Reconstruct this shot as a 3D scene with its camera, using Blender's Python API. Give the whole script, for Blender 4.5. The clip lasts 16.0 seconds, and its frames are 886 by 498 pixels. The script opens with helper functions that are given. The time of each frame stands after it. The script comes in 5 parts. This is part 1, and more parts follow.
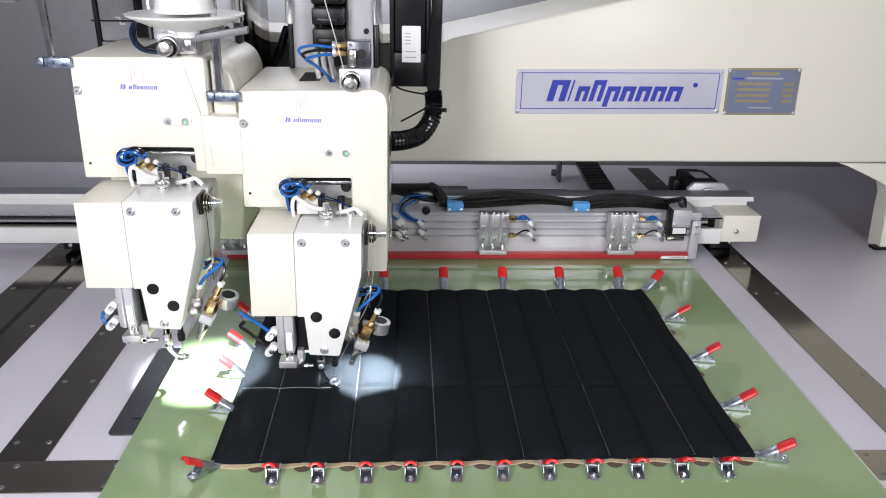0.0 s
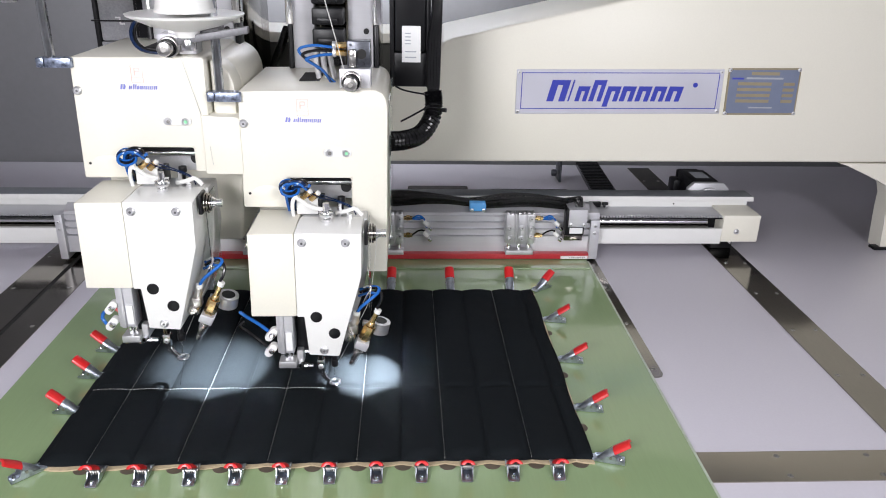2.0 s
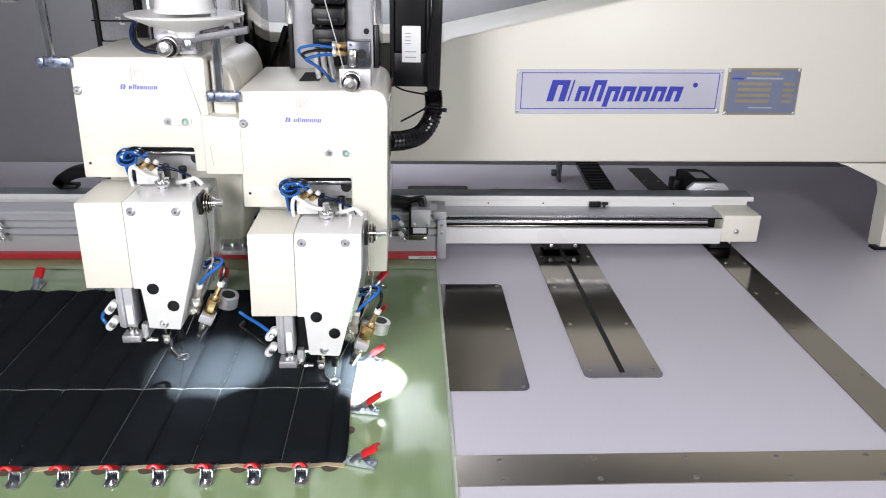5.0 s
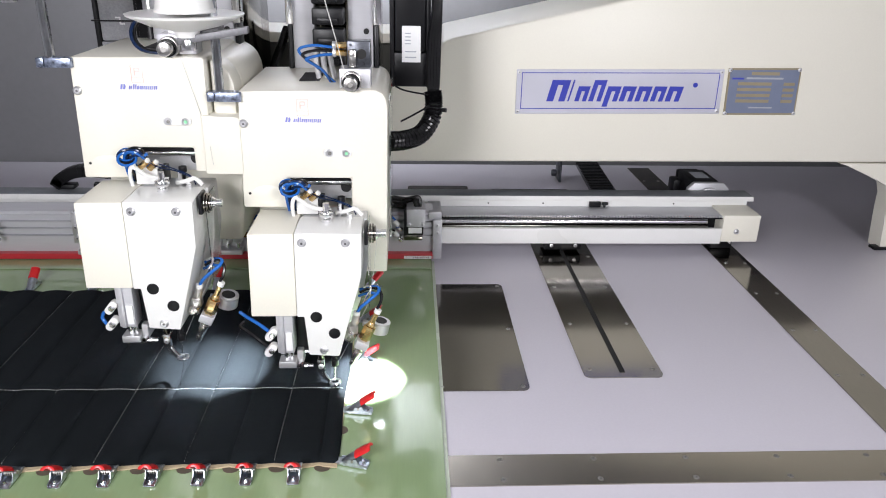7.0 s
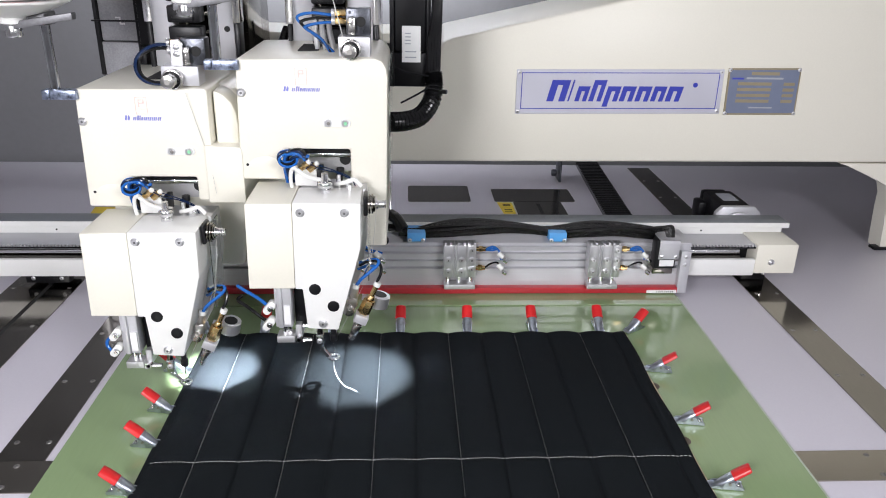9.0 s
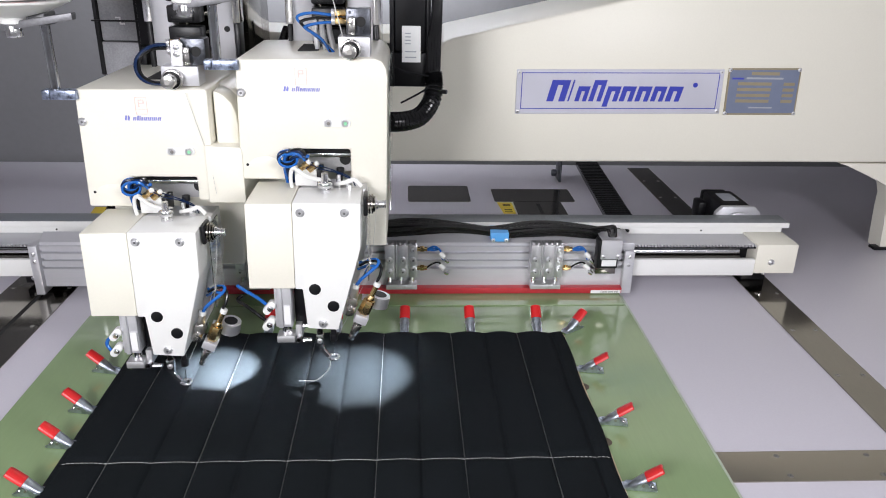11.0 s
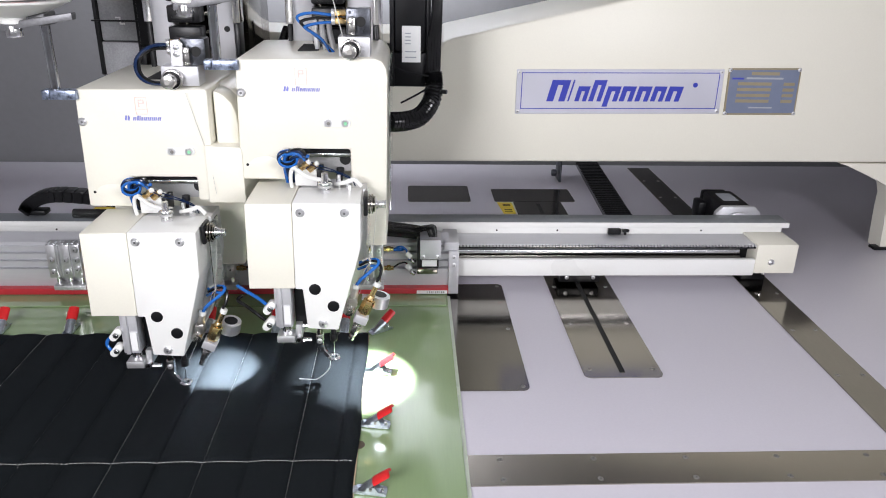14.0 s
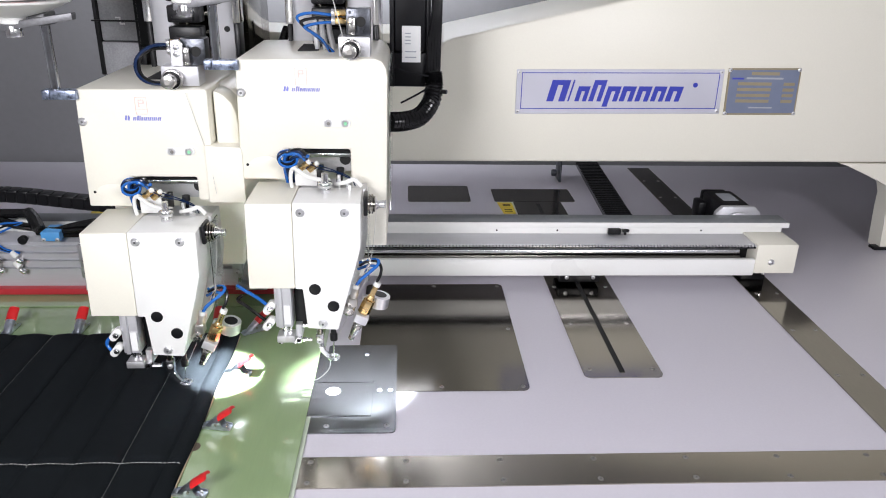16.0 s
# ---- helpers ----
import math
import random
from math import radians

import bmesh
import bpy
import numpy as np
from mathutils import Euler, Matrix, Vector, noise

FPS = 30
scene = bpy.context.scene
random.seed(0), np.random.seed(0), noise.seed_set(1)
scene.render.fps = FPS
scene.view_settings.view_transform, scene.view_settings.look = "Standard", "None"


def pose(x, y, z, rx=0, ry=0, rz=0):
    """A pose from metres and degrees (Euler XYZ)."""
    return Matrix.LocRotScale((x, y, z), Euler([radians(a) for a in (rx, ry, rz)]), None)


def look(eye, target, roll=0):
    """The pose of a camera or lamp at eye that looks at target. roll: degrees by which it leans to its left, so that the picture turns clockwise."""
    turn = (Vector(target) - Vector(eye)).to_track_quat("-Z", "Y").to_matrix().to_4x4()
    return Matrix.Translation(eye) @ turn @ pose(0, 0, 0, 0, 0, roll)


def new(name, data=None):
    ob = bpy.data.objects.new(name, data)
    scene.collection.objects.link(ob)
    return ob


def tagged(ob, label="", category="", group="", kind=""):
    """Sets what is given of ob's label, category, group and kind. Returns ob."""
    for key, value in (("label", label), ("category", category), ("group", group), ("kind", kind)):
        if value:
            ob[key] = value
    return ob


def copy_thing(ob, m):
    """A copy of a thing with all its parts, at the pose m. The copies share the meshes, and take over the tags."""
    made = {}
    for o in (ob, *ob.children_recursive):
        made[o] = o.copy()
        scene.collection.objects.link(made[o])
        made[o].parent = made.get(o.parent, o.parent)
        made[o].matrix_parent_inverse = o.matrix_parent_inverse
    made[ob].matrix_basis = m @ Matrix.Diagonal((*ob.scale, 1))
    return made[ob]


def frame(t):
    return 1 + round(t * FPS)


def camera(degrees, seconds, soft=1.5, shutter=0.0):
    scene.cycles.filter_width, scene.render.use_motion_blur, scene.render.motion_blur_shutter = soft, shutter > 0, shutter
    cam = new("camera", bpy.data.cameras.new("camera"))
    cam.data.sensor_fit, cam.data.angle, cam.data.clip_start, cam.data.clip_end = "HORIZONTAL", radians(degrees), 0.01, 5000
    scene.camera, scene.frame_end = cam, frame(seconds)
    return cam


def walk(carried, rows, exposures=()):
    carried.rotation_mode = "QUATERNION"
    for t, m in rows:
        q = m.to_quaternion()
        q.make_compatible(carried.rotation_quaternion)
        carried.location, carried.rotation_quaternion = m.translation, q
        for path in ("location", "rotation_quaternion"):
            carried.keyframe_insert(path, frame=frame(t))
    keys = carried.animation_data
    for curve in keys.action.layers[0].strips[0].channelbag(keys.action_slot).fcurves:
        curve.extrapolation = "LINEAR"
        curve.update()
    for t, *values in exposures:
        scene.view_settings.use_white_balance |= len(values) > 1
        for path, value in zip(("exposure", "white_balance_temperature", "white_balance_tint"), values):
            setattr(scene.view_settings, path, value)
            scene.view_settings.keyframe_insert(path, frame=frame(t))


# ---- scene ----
# camera: stands still
cam = camera(61.415, 16.0, soft=1.0)
EYE = look((0, 0, 0.69), (0.0493, 0.9241, 0.3111), 1.186)
walk(cam, [(0.0, EYE), (16.0, EYE)], exposures=[(0.0, 0.0), (16.0, 0.0)])

# world and lamps: a dim studio, two large soft lamps in front, one turned to the backdrop
world = bpy.data.worlds.new("studio")
scene.world = world
world.use_nodes = True
world.node_tree.nodes["Background"].inputs[0].default_value = (0.8, 0.85, 1.0, 1)
world.node_tree.nodes["Background"].inputs[1].default_value = 0.15


def softbox(name, eye, target, sx, sy, watts, color):
    d = bpy.data.lights.new(name, "AREA")
    d.shape, d.size, d.size_y, d.energy, d.color = "RECTANGLE", sx, sy, watts, color
    ob = new(name, d)
    ob.matrix_world = look(eye, target)
    return ob


softbox("studio_softbox", (-0.70, -0.60, 0.95), (-0.10, 1.2, 0.25), 0.6, 0.6, 35.5, (0.955, 0.945, 0.99))
softbox("studio_softbox", (0.95, -0.55, 0.95), (0.10, 1.2, 0.25), 0.6, 0.6, 20.5, (0.955, 0.945, 0.99))
softbox("backdrop_softbox", (-0.22, 2.22, 1.0), (-0.22, 2.46, 1.0), 0.8, 0.3, 38, (0.93, 0.95, 1.0))


# ---- materials ----
def material(name, color, rough=0.5, metal=0.0, spread=0.06, grain=60.0, bump=0.05, stains=4.0, coat=0.0, stretch=(1, 1, 1), random_tone=0.0):
    m = bpy.data.materials.new(name)
    m.use_nodes = True
    nt = m.node_tree
    b = nt.nodes["Principled BSDF"]
    b.inputs["Metallic"].default_value = metal
    if coat:
        b.inputs["Coat Weight"].default_value = coat
        b.inputs["Coat Roughness"].default_value = 0.2
    tc = nt.nodes.new("ShaderNodeTexCoord")
    mp = nt.nodes.new("ShaderNodeMapping")
    mp.inputs["Scale"].default_value = stretch
    nt.links.new(tc.outputs["Object"], mp.inputs["Vector"])
    fine = nt.nodes.new("ShaderNodeTexNoise")
    fine.inputs["Scale"].default_value, fine.inputs["Detail"].default_value = grain, 4
    wide = nt.nodes.new("ShaderNodeTexNoise")
    wide.inputs["Scale"].default_value, wide.inputs["Detail"].default_value = stains, 3
    nt.links.new(mp.outputs[0], fine.inputs["Vector"])
    nt.links.new(tc.outputs["Object"], wide.inputs["Vector"])
    mix = nt.nodes.new("ShaderNodeMath")
    mix.operation = "ADD"
    nt.links.new(fine.outputs[0], mix.inputs[0])
    nt.links.new(wide.outputs[0], mix.inputs[1])
    rng = nt.nodes.new("ShaderNodeMapRange")
    rng.inputs[1].default_value, rng.inputs[2].default_value = 0.6, 1.4
    rng.inputs[3].default_value, rng.inputs[4].default_value = 1 - spread, 1 + spread
    nt.links.new(mix.outputs[0], rng.inputs[0])
    tone = rng.outputs[0]
    if random_tone:
        info = nt.nodes.new("ShaderNodeObjectInfo")
        r2 = nt.nodes.new("ShaderNodeMapRange")
        r2.inputs[3].default_value, r2.inputs[4].default_value = 1 - random_tone, 1 + random_tone
        nt.links.new(info.outputs["Random"], r2.inputs[0])
        mul = nt.nodes.new("ShaderNodeMath")
        mul.operation = "MULTIPLY"
        nt.links.new(tone, mul.inputs[0])
        nt.links.new(r2.outputs[0], mul.inputs[1])
        tone = mul.outputs[0]
    col = nt.nodes.new("ShaderNodeVectorMath")
    col.operation = "SCALE"
    col.inputs[0].default_value = color
    nt.links.new(tone, col.inputs["Scale"])
    nt.links.new(col.outputs[0], b.inputs["Base Color"])
    rr = nt.nodes.new("ShaderNodeMapRange")
    rr.inputs[1].default_value, rr.inputs[2].default_value = 0.3, 0.7
    rr.inputs[3].default_value, rr.inputs[4].default_value = rough * 0.85, min(1.0, rough * 1.15)
    nt.links.new(wide.outputs[0], rr.inputs[0])
    nt.links.new(rr.outputs[0], b.inputs["Roughness"])
    if bump:
        bp = nt.nodes.new("ShaderNodeBump")
        bp.inputs["Strength"].default_value, bp.inputs["Distance"].default_value = bump, 0.001
        nt.links.new(fine.outputs[0], bp.inputs["Height"])
        nt.links.new(bp.outputs[0], b.inputs["Normal"])
    return m


def glow(name, color, strength):
    m = bpy.data.materials.new(name)
    m.use_nodes = True
    b = m.node_tree.nodes["Principled BSDF"]
    b.inputs["Base Color"].default_value = (*color, 1)
    b.inputs["Emission Color"].default_value = (*color, 1)
    b.inputs["Emission Strength"].default_value = strength
    return m


NICKEL = material("nickel_plated_steel", (0.60, 0.585, 0.57), 0.27, 1.0, 0.08, 90, 0.01)
SPECKLED = material("speckled_grey_cast", (0.36, 0.36, 0.38), 0.5, 0.3, 0.22, 320, 0.2, 30)
CREAM = material("cream_paint", (0.80, 0.775, 0.680), 0.42, spread=0.02, grain=260, bump=0.03, coat=0.12)
WHITE = material("white_paint", (0.84, 0.84, 0.82), 0.3, spread=0.015, grain=260, bump=0.03, coat=0.25)
LAMINATE = material("table_laminate", (0.60, 0.577, 0.64), 0.38, spread=0.03, grain=220, bump=0.03, stains=2.0)
STEEL = material("brushed_steel", (0.27, 0.254, 0.225), 0.12, 1.0, 0.12, 40, 0.02, 6.0, stretch=(30, 1, 1))
STEEL_COVER = material("rolled_steel_sheet", (0.175, 0.166, 0.15), 0.11, 1.0, 0.10, 40, 0.015, 6.0, stretch=(1, 24, 1))
STEEL_X = material("brushed_steel_lengthwise", (0.40, 0.37, 0.32), 0.18, 1.0, 0.10, 40, 0.015, 6.0, stretch=(1, 24, 1))
CHROME = material("chrome", (0.86, 0.86, 0.88), 0.2, 1.0, 0.04, 80, 0.0)
DULL = material("dull_steel", (0.34, 0.33, 0.31), 0.42, 0.9, 0.1, 80, 0.0)
SATIN = material("satin_steel", (0.70, 0.70, 0.72), 0.34, 0.85, 0.05, 80, 0.0)
ALU = material("anodised_aluminium", (0.60, 0.60, 0.63), 0.42, 0.5, 0.04, 180, 0.03, stretch=(0.1, 1, 1))
ALU_MATT = material("matt_aluminium", (0.62, 0.62, 0.63), 0.5, 0.8, 0.06, 200, 0.05)
ZINC = material("zinc_plated_steel", (0.45, 0.49, 0.55), 0.34, 1.0, 0.4, 160, 0.4, 70, random_tone=0.08)
BLACK = material("black_plastic", (0.007, 0.007, 0.0085), 0.36, spread=0.2, grain=200, bump=0.1)
RUBBER = material("black_rubber", (0.006, 0.006, 0.007), 0.22, spread=0.2, grain=120, bump=0.1)
SLEEVE = material("braided_cable_sleeve", (0.004, 0.004, 0.0045), 0.2, spread=0.35, grain=300, bump=0.9, stretch=(1, 3, 3))
RED = material("red_vinyl", (0.62, 0.018, 0.02), 0.34, spread=0.06, grain=90, bump=0.05, random_tone=0.08)
RED_TAPE = material("red_tape", (0.44, 0.025, 0.035), 0.4, spread=0.06, grain=60, bump=0.03)
BLUE = material("blue_tube", (0.018, 0.12, 0.43), 0.14, spread=0.1, grain=60, bump=0.0)
NAVY = material("dark_navy_tube", (0.006, 0.018, 0.06), 0.2, spread=0.1, grain=60, bump=0.0)
BLUE_CLIP = material("blue_clip_plastic", (0.10, 0.36, 0.74), 0.4, spread=0.05, grain=60, bump=0.02)
for dark in (BLACK,):
    dark.node_tree.nodes["Principled BSDF"].inputs["Specular IOR Level"].default_value = 0.3
FLANGE = material("grey_anodised_flange", (0.26, 0.28, 0.30), 0.4, 0.4, 0.05, 180, 0.03)
DARK_CAST = material("dark_speckled_casting", (0.16, 0.16, 0.17), 0.45, 0.5, 0.3, 220, 0.2)
BLUED = material("milled_blue_steel", (0.26, 0.30, 0.40), 0.3, 0.85, 0.85, 240, 0.3, 110)
BRASS = material("brass", (0.72, 0.53, 0.26), 0.26, 1.0, 0.1, 120, 0.05)
FIBRE = material("green_fibreglass_board", (0.250, 0.346, 0.175), 0.16, spread=0.04, grain=60, bump=0.008, stains=4.0, coat=0.6, stretch=(6, 0.4, 1))
FIBRE.node_tree.nodes["Principled BSDF"].inputs["Coat Roughness"].default_value = 0.05
FIBRE_EDGE = material("pale_fibreglass_edge", (0.50, 0.56, 0.46), 0.25, spread=0.10, grain=60, bump=0.01, stains=6.0)
PLATE_STEEL = material("ground_steel", (0.20, 0.205, 0.215), 0.24, 1.0, 0.10, 60, 0.03, 9.0, stretch=(1, 20, 1))
ROD_CHROME = material("polished_rod_chrome", (0.66, 0.68, 0.73), 0.09, 1.0, 0.25, 60, 0.25, 50)
# cream paint as it looks in shade: the shadow is in this dark olive colour
CREAM_SHADED = material("shaded_cream_paint", (0.060, 0.060, 0.050), 0.6, spread=0.08, grain=80, bump=0.03)
VALVE = material("dark_cast_valve", (0.085, 0.09, 0.105), 0.32, 0.7, 0.4, 220, 0.2, 60)
FABRIC = material("black_quilted_fabric", (0.0096, 0.0118, 0.0138), 0.85, spread=0.28, grain=900, bump=0.6, stains=9)
FABRIC.node_tree.nodes["Principled BSDF"].inputs["Specular IOR Level"].default_value = 0.06
FOAM = material("tan_foam", (0.50, 0.40, 0.26), 0.8, spread=0.15, grain=160, bump=0.3)
THREAD = material("white_thread", (0.50, 0.495, 0.48), 0.7, spread=0.1, grain=400, bump=0.3)
DARKHOLE = material("brown_hole_edge", (0.09, 0.07, 0.05), 0.7, spread=0.2)
WALLGREY = material("grey_backdrop_paint", (0.20, 0.20, 0.212), 0.6, spread=0.05, grain=60, bump=0.03, stains=1.5)
ROOM = material("room_plaster", (0.66, 0.66, 0.67), 0.8, spread=0.05, grain=40, bump=0.1, stains=1.2)
PLATE = material("silver_nameplate", (0.60, 0.60, 0.68), 0.42, 0.3, 0.14, 700, 0.15)
PLATE_BLUE = material("blue_enamel", (0.035, 0.05, 0.42), 0.4, spread=0.04)
PLATE_GREY = material("blue_grey_enamel", (0.17, 0.20, 0.29), 0.4, spread=0.08)
GOLD = material("gold_print", (0.34, 0.29, 0.19), 0.45, 0.4, 0.06)
PALE_PRINT = material("pale_print", (0.40, 0.42, 0.46), 0.5, spread=0.05)
PINK_PRINT = material("faded_red_print", (0.86, 0.58, 0.54), 0.4, spread=0.05)
BLUE_PRINT = material("blue_print", (0.22, 0.24, 0.60), 0.4, spread=0.05)
LABEL = material("white_sticker", (0.82, 0.82, 0.82), 0.4, spread=0.03)
NYLON = material("white_nylon", (0.78, 0.78, 0.76), 0.35, spread=0.04)
YELLOW = material("yellow_sticker", (0.75, 0.55, 0.03), 0.4, spread=0.06)
SLOT = material("dark_slot", (0.01, 0.01, 0.01), 0.8)
LED = glow("lamp_glow", (0.85, 0.92, 1.0), 145000.0)
LED_GREEN = glow("green_indicator", (0.22, 0.55, 0.32), 0.3)


def clear_material():
    m = bpy.data.materials.new("clear_acrylic")
    m.use_nodes = True
    b = m.node_tree.nodes["Principled BSDF"]
    b.inputs["Base Color"].default_value = (0.93, 0.97, 0.95, 1)
    b.inputs["Roughness"].default_value = 0.06
    b.inputs["Transmission Weight"].default_value = 0.95
    b.inputs["IOR"].default_value = 1.3
    return m


CLEAR = clear_material()


# ---- mesh helpers ----
def bevel(bm, geom_edges, width, seg=2):
    if width > 0:
        bmesh.ops.bevel(bm, geom=list(geom_edges), offset=width, segments=seg, affect="EDGES", profile=0.5)


def box(bm, x0, x1, y0, y1, z0, z1, b=0.0, seg=2, m=None):
    t = bmesh.new()
    bmesh.ops.create_cube(t, size=1)
    for v in t.verts:
        v.co = Vector(((x0 + x1) / 2 + v.co.x * (x1 - x0), (y0 + y1) / 2 + v.co.y * (y1 - y0), (z0 + z1) / 2 + v.co.z * (z1 - z0)))
    bevel(t, t.edges, b, seg)
    return add(bm, t, m)


def add(bm, t, m=None):
    if m is not None:
        t.transform(m)
    me = bpy.data.meshes.new("tmp")
    t.to_mesh(me)
    t.free()
    bm.from_mesh(me)
    bpy.data.meshes.remove(me)
    return bm


def cyl(bm, p0, p1, r, r2=None, seg=20, b=0.0):
    t = bmesh.new()
    p0, p1 = Vector(p0), Vector(p1)
    d = p1 - p0
    bmesh.ops.create_cone(t, cap_ends=True, segments=seg, radius1=r, radius2=r if r2 is None else r2, depth=d.length)
    if b:
        bevel(t, [e for e in t.edges if abs(e.verts[0].co.z - e.verts[1].co.z) < 1e-6], b, 2)
    return add(bm, t, Matrix.Translation((p0 + p1) / 2) @ d.to_track_quat("Z", "Y").to_matrix().to_4x4())


def prism(bm, poly, y0, y1, b=0.0, seg=2, axis="y"):
    """A polygon in x and z (or y and z, x and y) drawn out along the third axis."""
    t = bmesh.new()
    def at(p, w):
        return {"y": (p[0], w, p[1]), "x": (w, p[0], p[1]), "z": (p[0], p[1], w)}[axis]
    f = t.faces.new([t.verts.new(at(p, y0)) for p in poly])
    r = bmesh.ops.extrude_face_region(t, geom=[f])
    dv = Vector(at((0, 0), y1)) - Vector(at((0, 0), y0))
    for v in r["geom"]:
        if isinstance(v, bmesh.types.BMVert):
            v.co += dv
    bmesh.ops.recalc_face_normals(t, faces=t.faces)
    bevel(t, t.edges, b, seg)
    return add(bm, t)


def smooth_line(pts, n):
    pts = [Vector(p) for p in pts]
    q = [pts[0] * 2 - pts[1]] + pts + [pts[-1] * 2 - pts[-2]]
    out = []
    for i in range(1, len(q) - 2):
        for k in range(n):
            t = k / n
            a, b, c, d = q[i - 1], q[i], q[i + 1], q[i + 2]
            out.append(0.5 * (2 * b + (c - a) * t + (2 * a - 5 * b + 4 * c - d) * t * t + (3 * b - a - 3 * c + d) * t ** 3))
    return out + [pts[-1]]


def tube(bm, pts, r, n=8, seg=8, ribs=0.0, smooth=True):
    line = smooth_line(pts, n) if smooth else [Vector(p) for p in pts]
    t = bmesh.new()
    rings, side = [], Vector((0.31, 0.17, 0.93))
    for i, p in enumerate(line):
        d = (line[min(i + 1, len(line) - 1)] - line[max(i - 1, 0)]).normalized()
        u = d.cross(side)
        u = u.normalized() if u.length > 1e-4 else d.orthogonal().normalized()
        side = u.cross(d)
        w = d.cross(u)
        rr = r * (1 + ribs * (1 if i % 2 else -1))
        rings.append([t.verts.new(p + rr * (math.cos(a) * u + math.sin(a) * w)) for a in (2 * math.pi * k / seg for k in range(seg))])
    for a, b in zip(rings, rings[1:]):
        for k in range(seg):
            t.faces.new((a[k], a[(k + 1) % seg], b[(k + 1) % seg], b[k]))
    t.faces.new(rings[0][::-1])
    t.faces.new(rings[-1])
    bmesh.ops.recalc_face_normals(t, faces=t.faces)
    return add(bm, t)


def finish(bm, name, mat, smooth_angle=35):
    me = bpy.data.meshes.new(name)
    bm.to_mesh(me)
    bm.free()
    me.materials.append(mat)
    for p in me.polygons:
        p.use_smooth = True
    me.set_sharp_from_angle(angle=radians(smooth_angle))
    return me


def part(name, bm, mat, parent=None, label="", at=None):
    ob = new(name, finish(bm, name, mat))
    if parent is not None:
        ob.parent = parent
    if at is not None:
        ob.matrix_basis = at
    if label:
        tagged(ob, label)
    return ob


def thing(name, label, category, group="", kind="", at=None):
    ob = new(name)
    ob.empty_display_size = 0.02
    if at is not None:
        ob.matrix_basis = at
    return tagged(ob, label, category, group, kind)


def B():
    return bmesh.new()


def rounded(x0, x1, y0, y1, r, n=5):
    out = []
    for cx, cy, a0 in ((x1 - r, y1 - r, 0), (x0 + r, y1 - r, 90), (x0 + r, y0 + r, 180), (x1 - r, y0 + r, 270)):
        for k in range(n + 1):
            a = radians(a0 + 90 * k / n)
            out.append((cx + r * math.cos(a), cy + r * math.sin(a)))
    return out


def screw_mesh(r, h, mat=None):
    bm = B()
    cyl(bm, (0, 0, 0), (0, 0, h * 0.55), r, r * 0.95, 16)
    cyl(bm, (0, 0, h * 0.55), (0, 0, h), r * 0.95, r * 0.62, 16)
    cyl(bm, (0, 0, h * 0.96), (0, 0, h + 0.0003), r * 0.30, r * 0.30, 6)
    me = finish(bm, "screw", mat or SATIN)
    me.materials.append(DARK_CAST)
    for p in me.polygons:
        if p.center.z > h + 0.0001:
            p.material_index = 1
    return me


SCREW = screw_mesh(0.0045, 0.0022)
BOLT = screw_mesh(0.0068, 0.004)
PLATE_SCREW = screw_mesh(0.0044, 0.0009, DULL)


def screws(parent, places, mesh=None, name="screw"):
    for m in places:
        o = new(name, mesh or SCREW)
        o.parent = parent
        o.matrix_basis = m


# ---- the setting ----
def setting():
    bm = B()
    box(bm, -1.9, 1.9, 0.3, 2.44, -0.03, 0.0, 0.003)
    tagged(part("table_surface", bm, LAMINATE), "pale lavender grey laminate machine table top", "table", kind="structure")
    bm = B()
    box(bm, -3.0, 3.0, 2.46, 2.56, -0.85, 2.4)
    tagged(part("wall_back", bm, WALLGREY), "plain dark grey backdrop wall behind the machine", "wall", kind="structure")
    for name, a in (("wall_left", (-3.1, -3.0, -2.6, 2.56)), ("wall_right", (3.0, 3.1, -2.6, 2.56)), ("wall_front", (-3.0, 3.0, -2.7, -2.6))):
        bm = B()
        box(bm, *a, -0.85, 2.4)
        tagged(part(name, bm, ROOM), "plain grey studio wall", "wall", kind="structure")
    bm = B()
    box(bm, -3.1, 3.1, -2.7, 2.56, 2.4, 2.5)
    tagged(part("ceiling", bm, ROOM), "plain grey studio ceiling", "ceiling", kind="structure")
    bm = B()
    box(bm, -3.1, 3.1, -2.7, 2.56, -0.95, -0.85)
    tagged(part("floor", bm, ROOM), "plain grey studio floor", "floor", kind="structure")
    bm = B()
    box(bm, -1.8, 1.8, 0.4, 2.4, -0.85, -0.03, 0.01)
    tagged(part("table_cabinet", bm, CREAM), "cream painted cabinet under the machine table", "cabinet", kind="structure")


